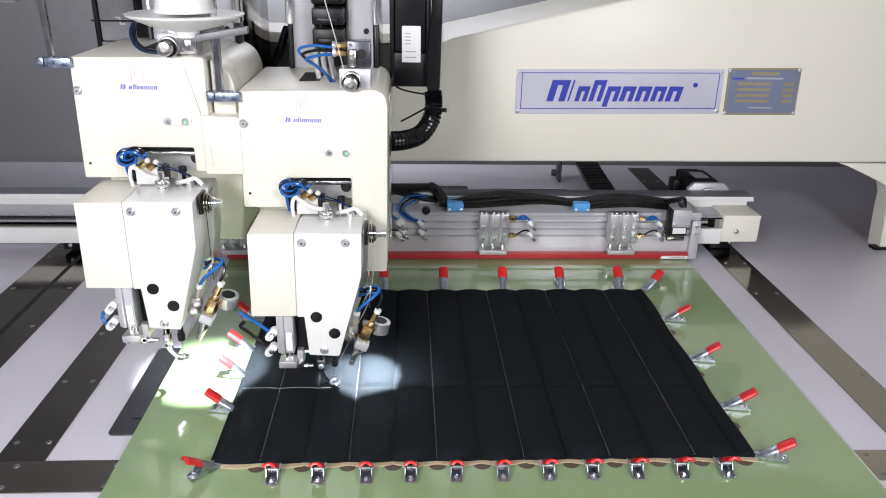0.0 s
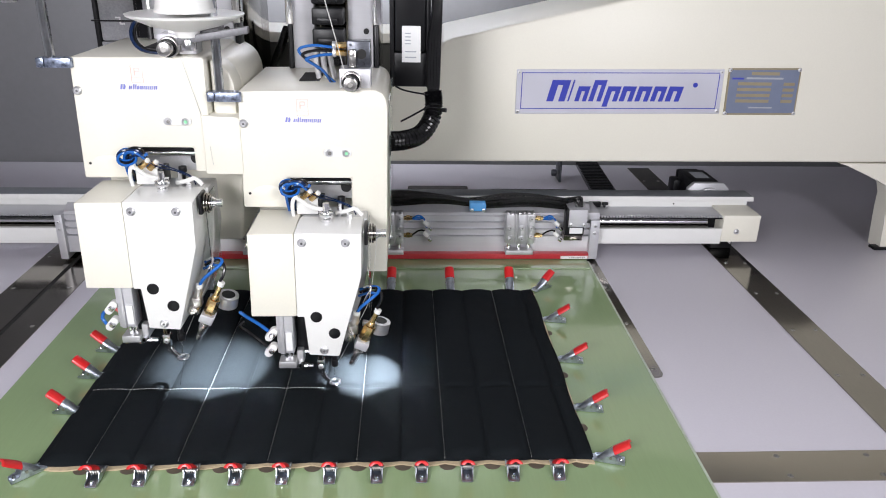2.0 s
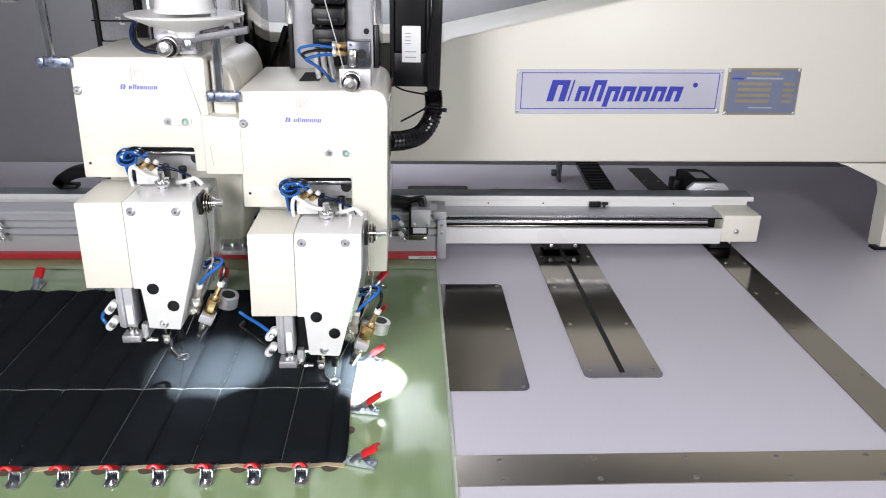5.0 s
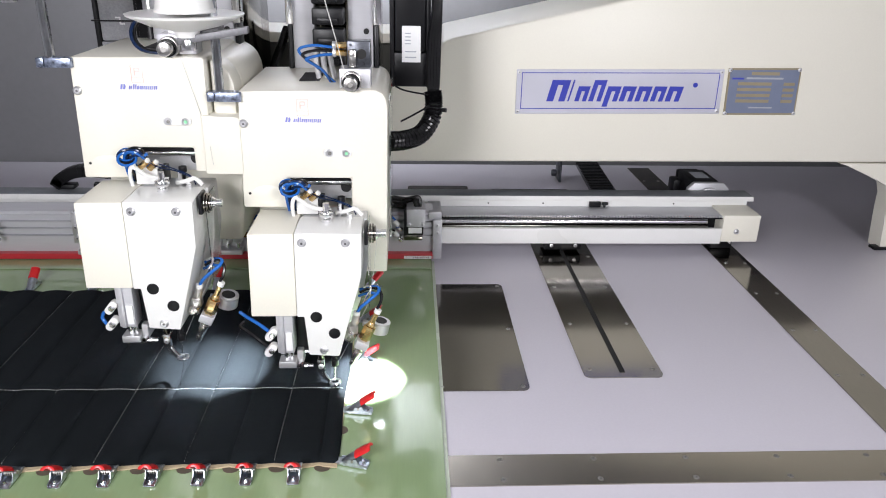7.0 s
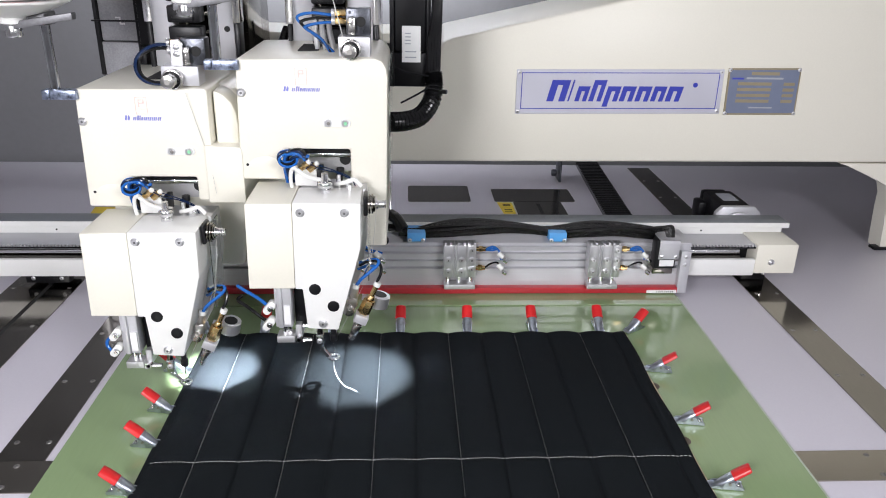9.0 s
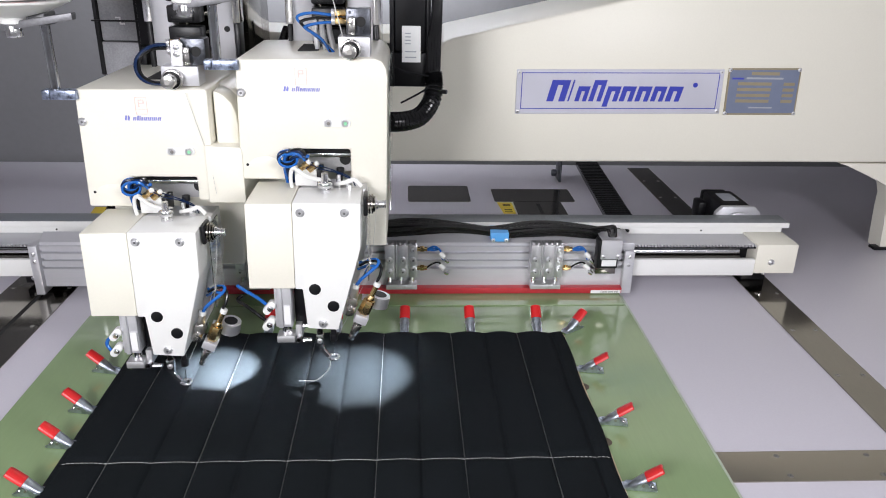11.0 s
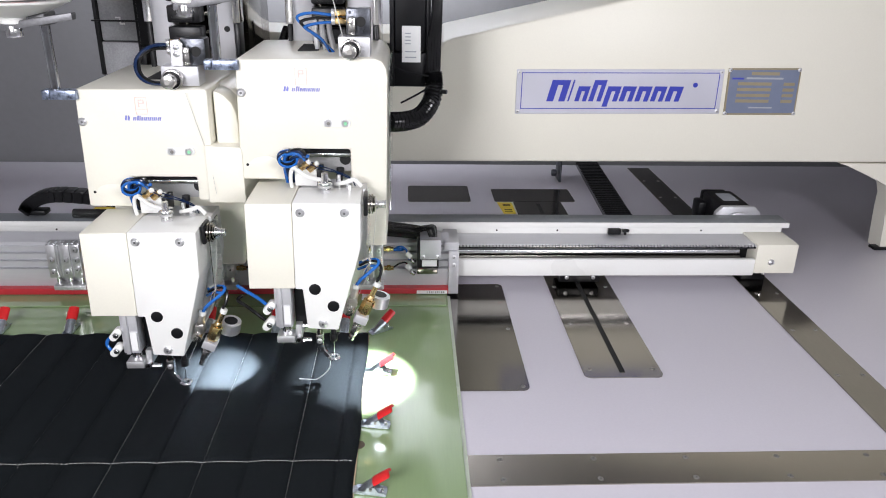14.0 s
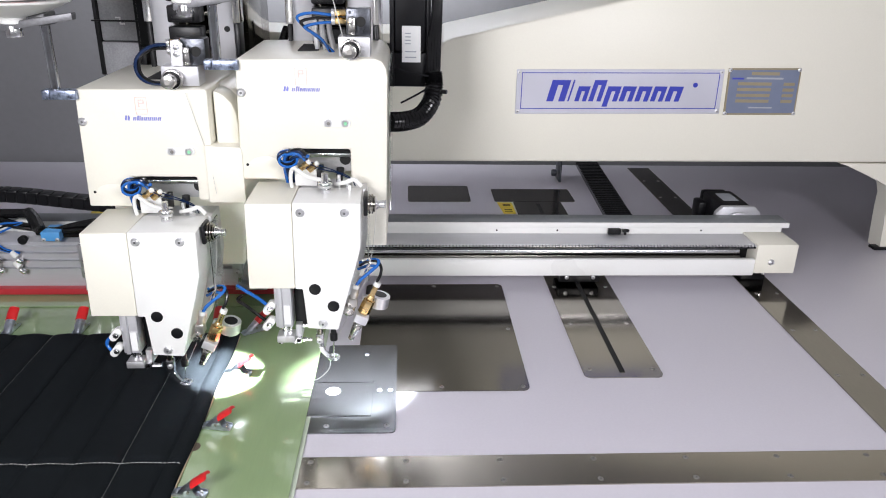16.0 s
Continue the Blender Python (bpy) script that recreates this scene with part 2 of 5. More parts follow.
def flat_plate(name, label, x0, x1, y0, y1, r, mat, holes, slit=None, z=0.002):
    ob = thing(name, label, "metal plate", group="steel plates on the table")
    bm = B()
    if slit:
        sx, sy0, sy1 = slit
        w = 0.005
        outer = rounded(x0, x1, y0, y1, r)
        left = [q for q in outer if q[0] < sx]
        right = [q for q in outer if q[0] > sx]
        right = [q for q in right if q[1] < (y0 + y1) / 2] + [q for q in right if q[1] >= (y0 + y1) / 2]
        prism(bm, left + [(sx, y0), (sx, sy0), (sx - w, sy0), (sx - w, sy1), (sx, sy1), (sx, y1)], 0.0002, z, axis="z")
        prism(bm, right + [(sx, y1), (sx, sy1), (sx + w, sy1), (sx + w, sy0), (sx, sy0), (sx, y0)], 0.0002, z, axis="z")
    else:
        prism(bm, rounded(x0, x1, y0, y1, r), 0.0002, z, axis="z")
    part("plate", bm, mat, ob)
    if slit:
        bm = B()
        box(bm, slit[0] - 0.006, slit[0] + 0.006, slit[1], slit[2], 0.0001, 0.0008)
        part("slot", bm, SLOT, ob, "dark open slot")
    screws(ob, [pose(x, y, z, 0, 0, 37 * i) for i, (x, y) in enumerate(holes)], PLATE_SCREW)
    return ob


def plates():
    strip = "long brushed steel strip screwed flat to the table"
    ys = [0.93 + 0.165 * k for k in range(9)]
    flat_plate("steel_strip", strip, 0.744, 0.816, 0.8875, 2.40, 0.002, STEEL, [(x, y) for y in ys for x in (0.757, 0.803)])
    flat_plate("steel_strip", strip, -0.581, -0.511, 0.8875, 2.40, 0.002, STEEL, [(x, y) for y in ys for x in (-0.569, -0.523)])
    flat_plate("cross_strip", "brushed steel strip lying across the front of the table", -1.5, 1.5, 0.821, 0.887, 0.002, STEEL_X,
               [(x, y) for x in [-1.36 + 0.136 * k for k in range(21)] for y in (0.832, 0.876)])
    slot = "brushed steel cover plate with a long slot"
    flat_plate("slotted_plate", slot, 0.309, 0.448, 1.094, 1.80, 0.012, STEEL,
               [(x, y) for x in (0.322, 0.435) for y in (1.12, 1.29, 1.46, 1.63)], (0.378, 1.109, 1.79))
    flat_plate("slotted_plate", slot, -0.838, -0.696, 1.105, 1.80, 0.012, STEEL,
               [(x, y) for x in (-0.825, -0.71) for y in (1.12, 1.29, 1.46, 1.63)], (-0.756, 1.115, 1.79))
    flat_plate("cover_plate", "large brushed steel cover plate on the table", -0.085, 0.208, 1.057, 1.475, 0.012, STEEL_COVER,
               [(0.197, 1.068), (0.197, 1.27), (0.197, 1.464), (0.06, 1.068), (0.06, 1.464), (-0.07, 1.464)])
    flat_plate("cover_plate", "small dark steel cover plate at the table's rear", 0.005, 0.187, 2.04, 2.19, 0.008, STEEL,
               [])
    flat_plate("cover_plate", "steel cover plate at the table's rear", 0.256, 0.492, 2.0425, 2.16, 0.008, STEEL,
               [])
    flat_plate("slotted_plate", slot, 0.309, 0.448, 1.81, 2.0405, 0.008, STEEL, [], (0.378, 1.82, 2.02))
    bm = B()
    prism(bm, [(0.27, 1.94), (0.305, 1.94), (0.303, 2.035), (0.262, 2.035)], 0.0003, 0.0013, axis="z")
    ob = thing("warning_sticker", "yellow warning sticker with black marks on the table", "sticker")
    part("sheet", bm, YELLOW, ob)
    bm = B()
    for y in (1.955, 1.968, 2.004, 2.014):
        box(bm, 0.276, 0.297, y, y + 0.005, 0.0014, 0.0018)
    part("print", bm, SLOT, ob, "black printed bars")
    bm = B()
    prism(bm, [(-0.845, 1.915), (-0.775, 1.915), (-0.790, 1.985), (-0.855, 1.985)], 0.0003, 0.0013, axis="z")
    ob = thing("warning_sticker", "yellow warning sticker on the table behind the heads", "sticker")
    part("sheet", bm, YELLOW, ob)
    # needle plates under the two heads
    for cx, mirror in ((-0.12, 1), (-0.362, -1)):
        ob = thing("needle_plate", "polished steel needle plate with a round needle hole insert", "needle plate", group="needle plates", at=pose(cx, 1.054, 0))
        bm = B()
        if mirror == 1:
            prism(bm, rounded(-0.12, 0.104, -0.11, 0.0, 0.008), 0.0002, 0.0024, axis="z")
            prism(bm, rounded(-0.02, 0.104, -0.104, 0.155, 0.006), 0.0003, 0.0027, axis="z")
        else:
            prism(bm, rounded(-0.084, 0.12, -0.108, 0.15, 0.008), 0.0002, 0.0024, axis="z")
        part("base_plate", bm, PLATE_STEEL, ob)
        bm = B()
        prism(bm, rounded(-0.06, 0.065, 0.028, 0.13, 0.003), 0.0028, 0.0042, axis="z")
        part("rear_slide", bm, PLATE_STEEL, ob, "polished sliding plate")
        bm = B()
        prism(bm, rounded(-0.06, 0.065, -0.068, 0.0265, 0.003), 0.0028, 0.0042, axis="z")
        part("front_slide", bm, PLATE_STEEL, ob, "polished sliding plate")
        bm = B()
        cyl(bm, (0, 0, 0.0042), (0, 0, 0.0050), 0.0125, seg=28, b=0.0003)
        part("needle_insert", bm, ALU_MATT, ob, "round needle hole insert")
        bm = B()
        for x in (-0.006, 0.0, 0.006):
            cyl(bm, (x, 0, 0.0050), (x, 0, 0.0052), 0.0014, seg=10)
        part("needle_hole", bm, SLOT, ob)
        screws(ob, [pose(x, y, 0.0028) for x, y in ((0.076, 0.004), (0.094, 0.004), (0.09, -0.094), (-0.002, -0.094), (0.05, 0.118))])
    bm = B()
    prism(bm, [(0.535, 1.75), (0.608, 1.75), (0.647, 2.43), (0.575, 2.43)], 0.0005, 0.012, axis="z")
    for k in range(40):
        y = 1.76 + k * 0.0168
        x = 0.5355 + (y - 1.75) * 0.0588
        box(bm, x, x + 0.072, y, y + 0.008, 0.011, 0.0155)
    tagged(part("cable_track", bm, RUBBER), "black ribbed cable track lying on the table", "cable track")


setting()
plates()


# ---- bridge beam ----
def beam():
    ob = thing("bridge_beam", "cream painted cast bridge beam standing on the table", "machine beam")
    bm = B()
    prism(bm, [(-0.42, 0.2185), (1.03, 0.2245), (1.62, 0.226), (1.62, 0.842),
               (0.478, 0.585), (0.10, 0.4995), (0.082, 0.491), (0.074, 0.474), (0.071, 0.44), (0.070, 0.395), (-0.42, 0.395)], 1.68, 2.02, 0.006, 3)
    part("casting", bm, CREAM, ob)
    bm = B()
    prism(bm, [(1.0335, 0.2225), (1.0543, 0.2164), (1.093, 0.1998), (1.132, 0.183), (1.168, 0.1646), (1.1775, 0.137), (1.1786, 0.0934), (1.186, 0.0), (1.62, 0.0), (1.62, 0.2235)], 1.68, 1.73, 0.0)
    part("leg", bm, CREAM, ob, "curved cream leg plate")
    bm = B()
    box(bm, -0.42, 0.06, 1.84, 2.06, 0.466, 0.490, 0.004)
    part("rear_ledge", bm, CREAM, ob)
    # recess under the ledge: its shade is painted on with a dark colour
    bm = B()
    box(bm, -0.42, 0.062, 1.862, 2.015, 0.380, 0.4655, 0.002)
    part("recess_wall", bm, CREAM_SHADED, ob, "recess wall of the cream beam, shade put into its dark olive colour")
    # thin dark sheet over the casting top, added for the shade there
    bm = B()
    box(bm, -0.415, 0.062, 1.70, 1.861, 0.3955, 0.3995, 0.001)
    part("recess_floor", bm, CREAM_SHADED, ob, "dark olive sheet on the cream casting top, standing in for shade")
    bm = B()
    tube(bm, [(-0.250, 1.64, 0.520), (-0.262, 1.62, 0.485), (-0.277, 1.62, 0.450), (-0.292, 1.62, 0.410)], 0.009, 6, 10)
    part("hanging_cable", bm, RUBBER, ob, "thick black cable")
    bm = B()
    box(bm, 1.168, 1.24, 1.674, 1.70, 0.0005, 0.008, 0.002)
    part("foot_pad", bm, BLACK, ob, "black rubber foot pad")
    bm = B()
    box(bm, 0.480, 0.487, 2.235, 2.30, 0.0, 0.22, 0.002)
    part("rear_post", bm, VALVE, ob, "narrow dark post under the beam")
    bm = B()
    cyl(bm, (0.462, 2.27, 0.022), (0.477, 2.27, 0.022), 0.011, seg=20, b=0.002)
    part("rear_pivot", bm, VALVE, ob, "dark round pivot on the post")
    # nameplate: brand drawn as plain slanted bars
    npl = thing("nameplate", "silver nameplate with a blue border and blue slanted lettering bars", "nameplate", at=pose(0, 1.68, 0))
    bm = B()
    prism(bm, [(0.247, 0.335), (0.719, 0.3395), (0.717, 0.4395), (0.2465, 0.434)], -0.003, -0.0002, 0.0006, 1)
    part("plate", bm, PLATE, npl)
    bm = B()
    for low, high in ((0.3462, 0.3480), (0.4262, 0.4280)):
        prism(bm, [(0.258, low), (0.708, low + 0.0045), (0.708, high + 0.0045), (0.258, high)], -0.0036, -0.0031)
    for x in (0.258, 0.7064):
        t = (x - 0.258) * 0.01
        prism(bm, [(x, 0.3480 + t), (x + 0.0017, 0.3480 + t), (x + 0.0017, 0.4262 + t), (x, 0.4262 + t)], -0.0036, -0.0031)
    part("border", bm, PLATE_BLUE, npl, "blue printed border")
    bm = B()
    shapes = [(0.316, 0.044, 0.048), (0.364, 0.010, 0.048), (0.380, 0.028, 0.034), (0.412, 0.030, 0.048), (0.447, 0.032, 0.034), (0.482, 0.032, 0.034), (0.518, 0.032, 0.034), (0.554, 0.030, 0.034), (0.588, 0.034, 0.034)]
    for x, w, h in shapes:
        z0, s = 0.3635 + (x - 0.25) * 0.009, 0.25
        low = -0.012 if 0.44 < x < 0.45 else 0.0
        prism(bm, [(x + low * s, z0 + low), (x + w * 0.36 + low * s, z0 + low), (x + w * 0.36 + h * s, z0 + h), (x + h * s, z0 + h)], -0.0037, -0.0031)
        if w > 0.02:
            prism(bm, [(x + w * 0.62, z0), (x + w * 0.95, z0), (x + w * 0.95 + h * s, z0 + h), (x + w * 0.62 + h * s, z0 + h)], -0.0037, -0.0031)
            prism(bm, [(x + w * 0.2 + (h - 0.011) * s, z0 + h - 0.011), (x + w * 0.8 + (h - 0.011) * s, z0 + h - 0.011), (x + w * 0.8 + h * s, z0 + h), (x + w * 0.2 + h * s, z0 + h)], -0.0039, -0.0031)
    part("lettering", bm, PLATE_BLUE, npl, "blue slanted bars in place of a brand name")
    bm = B()
    cyl(bm, (0.6545, -0.0036, 0.404), (0.6545, -0.0031, 0.404), 0.0055, seg=16)
    part("mark", bm, PLATE_BLUE, npl)
    screws(npl, [pose(x, -0.003, z, 90) for x, z in ((0.2525, 0.341), (0.2525, 0.4285), (0.7125, 0.3455), (0.7105, 0.433))], name="rivet")
    dp = thing("data_plate", "blue grey data plate with gold bars and border", "data plate", at=pose(0, 1.68, 0))
    bm = B()
    prism(bm, [(0.7295, 0.337), (0.8975, 0.3387), (0.894, 0.4443), (0.7265, 0.4425)], -0.003, -0.0002, 0.0006, 1)
    part("rim", bm, GOLD, dp, "bronze rim")
    bm = B()
    prism(bm, [(0.7335, 0.341), (0.8937, 0.3427), (0.8905, 0.4403), (0.7305, 0.4385)], -0.0036, -0.0029)
    part("field", bm, PLATE_GREY, dp)
    for name, mat, rows in (("gold_bar", GOLD, ((0.78, 0.845, 0.428, 0.435), (0.752, 0.83, 0.405, 0.412), (0.752, 0.83, 0.392, 0.399), (0.752, 0.83, 0.379, 0.386), (0.752, 0.83, 0.366, 0.373),
                                                (0.858, 0.884, 0.405, 0.412), (0.858, 0.884, 0.392, 0.399), (0.858, 0.884, 0.379, 0.386), (0.858, 0.884, 0.366, 0.373))),
                            ("pale_bar", PALE_PRINT, ((0.77, 0.855, 0.419, 0.423), (0.785, 0.84, 0.353, 0.356))),
                            ("blue_bar", PLATE_BLUE, ((0.737, 0.764, 0.418, 0.422),))):
        for a, b_, c, d in rows:
            bm = B()
            box(bm, a, b_, -0.0042, -0.0037, c, d)
            part(name, bm, mat, dp)
    screws(dp, [pose(x, -0.0032, z, 90) for x, z in ((0.7325, 0.341), (0.894, 0.342), (0.7305, 0.4385), (0.89, 0.4405))], name="rivet")


beam()


# ---- gantry rail, which slides to and fro over the table ----
def gantry():
    ob = thing("gantry_rail", "long aluminium linear rail with a toothed belt and cream end cover", "linear rail")
    y = 1.641
    bm = B()
    box(bm, -1.45, 0.757, y, y + 0.012, 0.031, 0.069, 0.0015)
    box(bm, -1.45, 0.757, y + 0.012, y + 0.075, 0.031, 0.045)
    part("front_profile", bm, WHITE, ob, "pale aluminium front profile")
    bm = B()
    box(bm, -1.45, 0.757, y + 0.045, y + 0.06, 0.045, 0.094, 0.001)
    part("channel_wall", bm, BLACK, ob, "dark channel behind the belt")
    bm = B()
    cyl(bm, (-1.45, y + 0.022, 0.0805), (0.726, y + 0.022, 0.0805), 0.0065, seg=16)
    part("guide_rod", bm, CHROME, ob, "polished steel guide rod")
    bm = B()
    box(bm, -1.45, 0.728, y + 0.014, y + 0.04, 0.066, 0.0725, 0.001)
    part("rod_bed", bm, STEEL, ob, "grey steel rod bed")
    bm = B()
    box(bm, -1.45, 0.757, y + 0.013, y + 0.079, 0.0962, 0.0987, 0.0005)
    part("belt_cover", bm, ALU, ob, "flat aluminium cover")
    bm = B()
    for k in range(310):
        x = -1.44 + k * 0.0071
        box(bm, x, x + 0.004, y + 0.006, y + 0.0128, 0.0955, 0.0985)
    tagged(part("toothed_belt", bm, SATIN, ob, "pale toothed drive belt edge"), kind="stuff")
    bm = B()
    box(bm, -1.45, 0.757, y + 0.008, y + 0.0135, 0.0915, 0.0955)
    part("belt", bm, RUBBER, ob, "black belt")
    bm = B()
    box(bm, -1.45, 0.845, y + 0.080, y + 0.088, 0.06, 0.1138, 0.001)
    part("back_wall", bm, WHITE, ob, "pale back wall of the rail")
    bm = B()
    box(bm, -1.45, 0.858, y + 0.077, y + 0.129, 0.1139, 0.1255, 0.0015)
    part("top_flange", bm, FLANGE, ob, "flat aluminium top flange")
    bm = B()
    box(bm, -1.45, 0.858, y + 0.0745, y + 0.0768, 0.1139, 0.1257, 0.0005)
    part("flange_lip", bm, WHITE, ob, "pale flange lip")
    for x in (0.20, 0.335, 0.66, -0.3, -0.75):
        bm = B()
        cyl(bm, (x, y + 0.0785, 0.106), (x, y + 0.0806, 0.106), 0.002, seg=10)
        part("small_hole", bm, SLOT, ob)
    bm = B()
    box(bm, 0.757, 0.8465, y - 0.001, y + 0.079, 0.0367, 0.1034, 0.0012)
    ec = part("end_cover", bm, CREAM, ob, "cream painted sheet metal end cover")
    screws(ec, [pose(0.792, y - 0.001, 0.063, 90)], BOLT)
    bm = B()
    for x in (0.748, 0.79):
        cyl(bm, (x, y + 0.02, 0.026), (x, y + 0.02, 0.0365), 0.004)
    part("foot_bolt", bm, CHROME, ob)
    bm = B()
    box(bm, 0.752, 0.806, y + 0.04, y + 0.075, 0.0025, 0.0305, 0.002)
    part("slide_shoe", bm, BLACK, ob, "black sliding shoe")
    for x in (0.378, -0.756):
        bm = B()
        box(bm, x - 0.045, x + 0.045, y + 0.014, y + 0.07, 0.0095, 0.0305, 0.002)
        box(bm, x - 0.003, x + 0.003, y + 0.02, y + 0.06, 0.0025, 0.0095)
        br = part("slide_bracket", bm, BLACK, ob, "black sliding bracket")
        screws(br, [pose(x + q, y + 0.013, 0.021, 90) for q in (-0.028, 0.030)])
    bm = B()
    box(bm, 0.448, 0.476, y + 0.070, y + 0.0795, 0.099, 0.1115, 0.001)
    box(bm, 0.479, 0.494, y + 0.068, y + 0.076, 0.105, 0.111, 0.001)
    box(bm, 0.483, 0.488, y + 0.068, y + 0.076, 0.099, 0.106, 0.001)
    part("limit_switch", bm, BLACK, ob, "small black limit switch")
    # servo motor behind the right end
    bm = B()
    box(bm, 0.736, 0.810, y + 0.168, y + 0.285, 0.062, 0.136, 0.009)
    box(bm, 0.742, 0.804, y + 0.285, y + 0.315, 0.068, 0.130, 0.007)
    mt = part("servo_motor", bm, BLACK, ob, "black servo motor")
    bm = B()
    box(bm, 0.755, 0.792, y + 0.20, y + 0.255, 0.1361, 0.1366)
    part("motor_label", bm, PALE_PRINT, mt)
    bm = B()
    prism(bm, [(0.734, 0.035), (0.812, 0.035), (0.826, 0.049), (0.826, 0.122), (0.811, 0.137), (0.735, 0.137), (0.720, 0.122), (0.720, 0.049)], y + 0.150, y + 0.166, 0.002)
    cyl(bm, (0.773, y + 0.140, 0.086), (0.773, y + 0.151, 0.086), 0.041, seg=36, b=0.004)
    part("motor_flange", bm, ALU, ob, "cast aluminium motor flange")
    bm = B()
    box(bm, 0.714, 0.7355, y + 0.24, y + 0.285, 0.075, 0.118, 0.006)
    cyl(bm, (0.722, y + 0.262, 0.03), (0.722, y + 0.262, 0.08), 0.009, seg=14, b=0.001)
    part("motor_plug", bm, BLACK, ob, "black cable plug")
    bm = B()
    box(bm, 0.74, 0.81, y + 0.115, y + 0.149, 0.055, 0.1135, 0.002)
    part("motor_mount", bm, ALU_MATT, ob)
    return ob


def cylinder_unit(parent, x, y):
    bm = B()
    for a, b_ in ((0.0, 0.019), (0.0215, 0.0245), (0.027, 0.046), (0.049, 0.066)):
        box(bm, x + a, x + b_, y, y + 0.03, 0.055, 0.126, 0.0015)
    for a in (0.004, 0.015, 0.031, 0.042, 0.052, 0.063):
        box(bm, x + a - 0.0025, x + a + 0.0025, y + 0.006, y + 0.024, 0.1255, 0.1285, 0.0008)
    body = part("air_cylinder", bm, SATIN, parent, "small aluminium twin-rod air cylinder")
    bm = B()
    box(bm, x + 0.001, x + 0.065, y + 0.004, y + 0.03, 0.056, 0.125)
    part("cylinder_core", bm, ALU_MATT, body, "matt aluminium core")
    bm = B()
    for a in (0.010, 0.033, 0.056):
        cyl(bm, (x + a, y + 0.016, 0.036), (x + a, y + 0.016, 0.056), 0.0045, seg=12)
    part("piston_rod", bm, CHROME, body)
    bm = B()
    box(bm, x + 0.002, x + 0.066, y + 0.003, y + 0.029, 0.026, 0.037, 0.0015)
    part("clamp_bar", bm, ALU_MATT, body, "grey steel clamping bar")
    for z in (0.112, 0.07):
        bm = B()
        cyl(bm, (x + 0.066, y + 0.016, z), (x + 0.086, y + 0.016, z), 0.0045, seg=10)
        cyl(bm, (x + 0.072, y + 0.016, z), (x + 0.08, y + 0.016, z), 0.0065, seg=6)
        part("brass_nozzle", bm, BRASS, body, "brass air nozzle")
    screws(body, [pose(x + a, y, z, 90) for a, z in ((0.0095, 0.094), (0.0095, 0.068), (0.0365, 0.094), (0.0365, 0.068), (0.0575, 0.116), (0.0575, 0.094), (0.0575, 0.074))], BOLT)
    bm = B()
    for k in range(3):
        tube(bm, [(x + 0.085, y + 0.016, 0.11), (x + 0.10, y + 0.01 + 0.004 * k, 0.12 - 0.006 * k), (x + 0.112, y + 0.01, 0.112), (x + 0.118, y + 0.008, 0.10 - 0.004 * k)], 0.002, 5, 6)
    part("air_tube", bm, BLUE, body, "thin blue air tube")
    bm = B()
    tube(bm, [(x + 0.085, y + 0.016, 0.07), (x + 0.098, y + 0.01, 0.082), (x + 0.11, y + 0.008, 0.085), (x + 0.118, y + 0.006, 0.078)], 0.002, 5, 6)
    part("air_tube", bm, RUBBER, body)
    elbows(body, [(x + 0.122, y + 0.004, 0.098), (x + 0.122, y + 0.004, 0.072)])


def drag_chain():
    ob = thing("drag_chain", "black cable drag chain folded on the rail's top flange", "drag chain")
    line = smooth_line([(-0.530, 1.757, 0.137), (-0.520, 1.757, 0.148), (-0.495, 1.757, 0.162), (-0.46, 1.757, 0.168), (-0.40, 1.757, 0.164), (-0.33, 1.757, 0.156), (-0.25, 1.757, 0.147), (-0.15, 1.757, 0.141), (-0.08, 1.757, 0.139)], 3)
    for a, b_ in zip(line, line[1:]):
        bm, t = B(), B()
        d = (b_ - a)
        box(t, -0.0095, 0.0095, -0.016, 0.016, -0.013, 0.015, 0.004, 2)
        for sy in (-0.0175, 0.0145):
            box(t, -0.0125, 0.006, sy, sy + 0.003, -0.012, 0.013, 0.002, 1)
        add(bm, t, Matrix.Translation((a + b_) / 2 + Vector((0, 0, 0.004))) @ Matrix.Rotation(-math.atan2(d.z, d.x), 4, "Y") @ Matrix.Diagonal((max(0.8, d.length / 0.019), 1, 1, 1)))
        part("chain_link", bm, BLACK, ob)
    bm = B()
    box(bm, -0.535, -0.49, 1.742, 1.772, 0.1288, 0.140, 0.003)
    part("chain_end", bm, BLACK, ob)
    return ob


def elbows(parent, places, s=1.0):
    for px, py, pz in places:
        bm = B()
        cyl(bm, (px - 0.010 * s, py + 0.004, pz + 0.008 * s), (px, py, pz), 0.0052 * s, seg=12, b=0.0008)
        f = part("air_fitting", bm, NYLON, parent, "white push-in air fitting")
        bm = B()
        cyl(bm, (px, py - 0.002, pz - 0.004 * s), (px + 0.007 * s, py, pz - 0.010 * s), 0.0046 * s, seg=12, b=0.0006)
        part("fitting_screw", bm, CHROME, f)


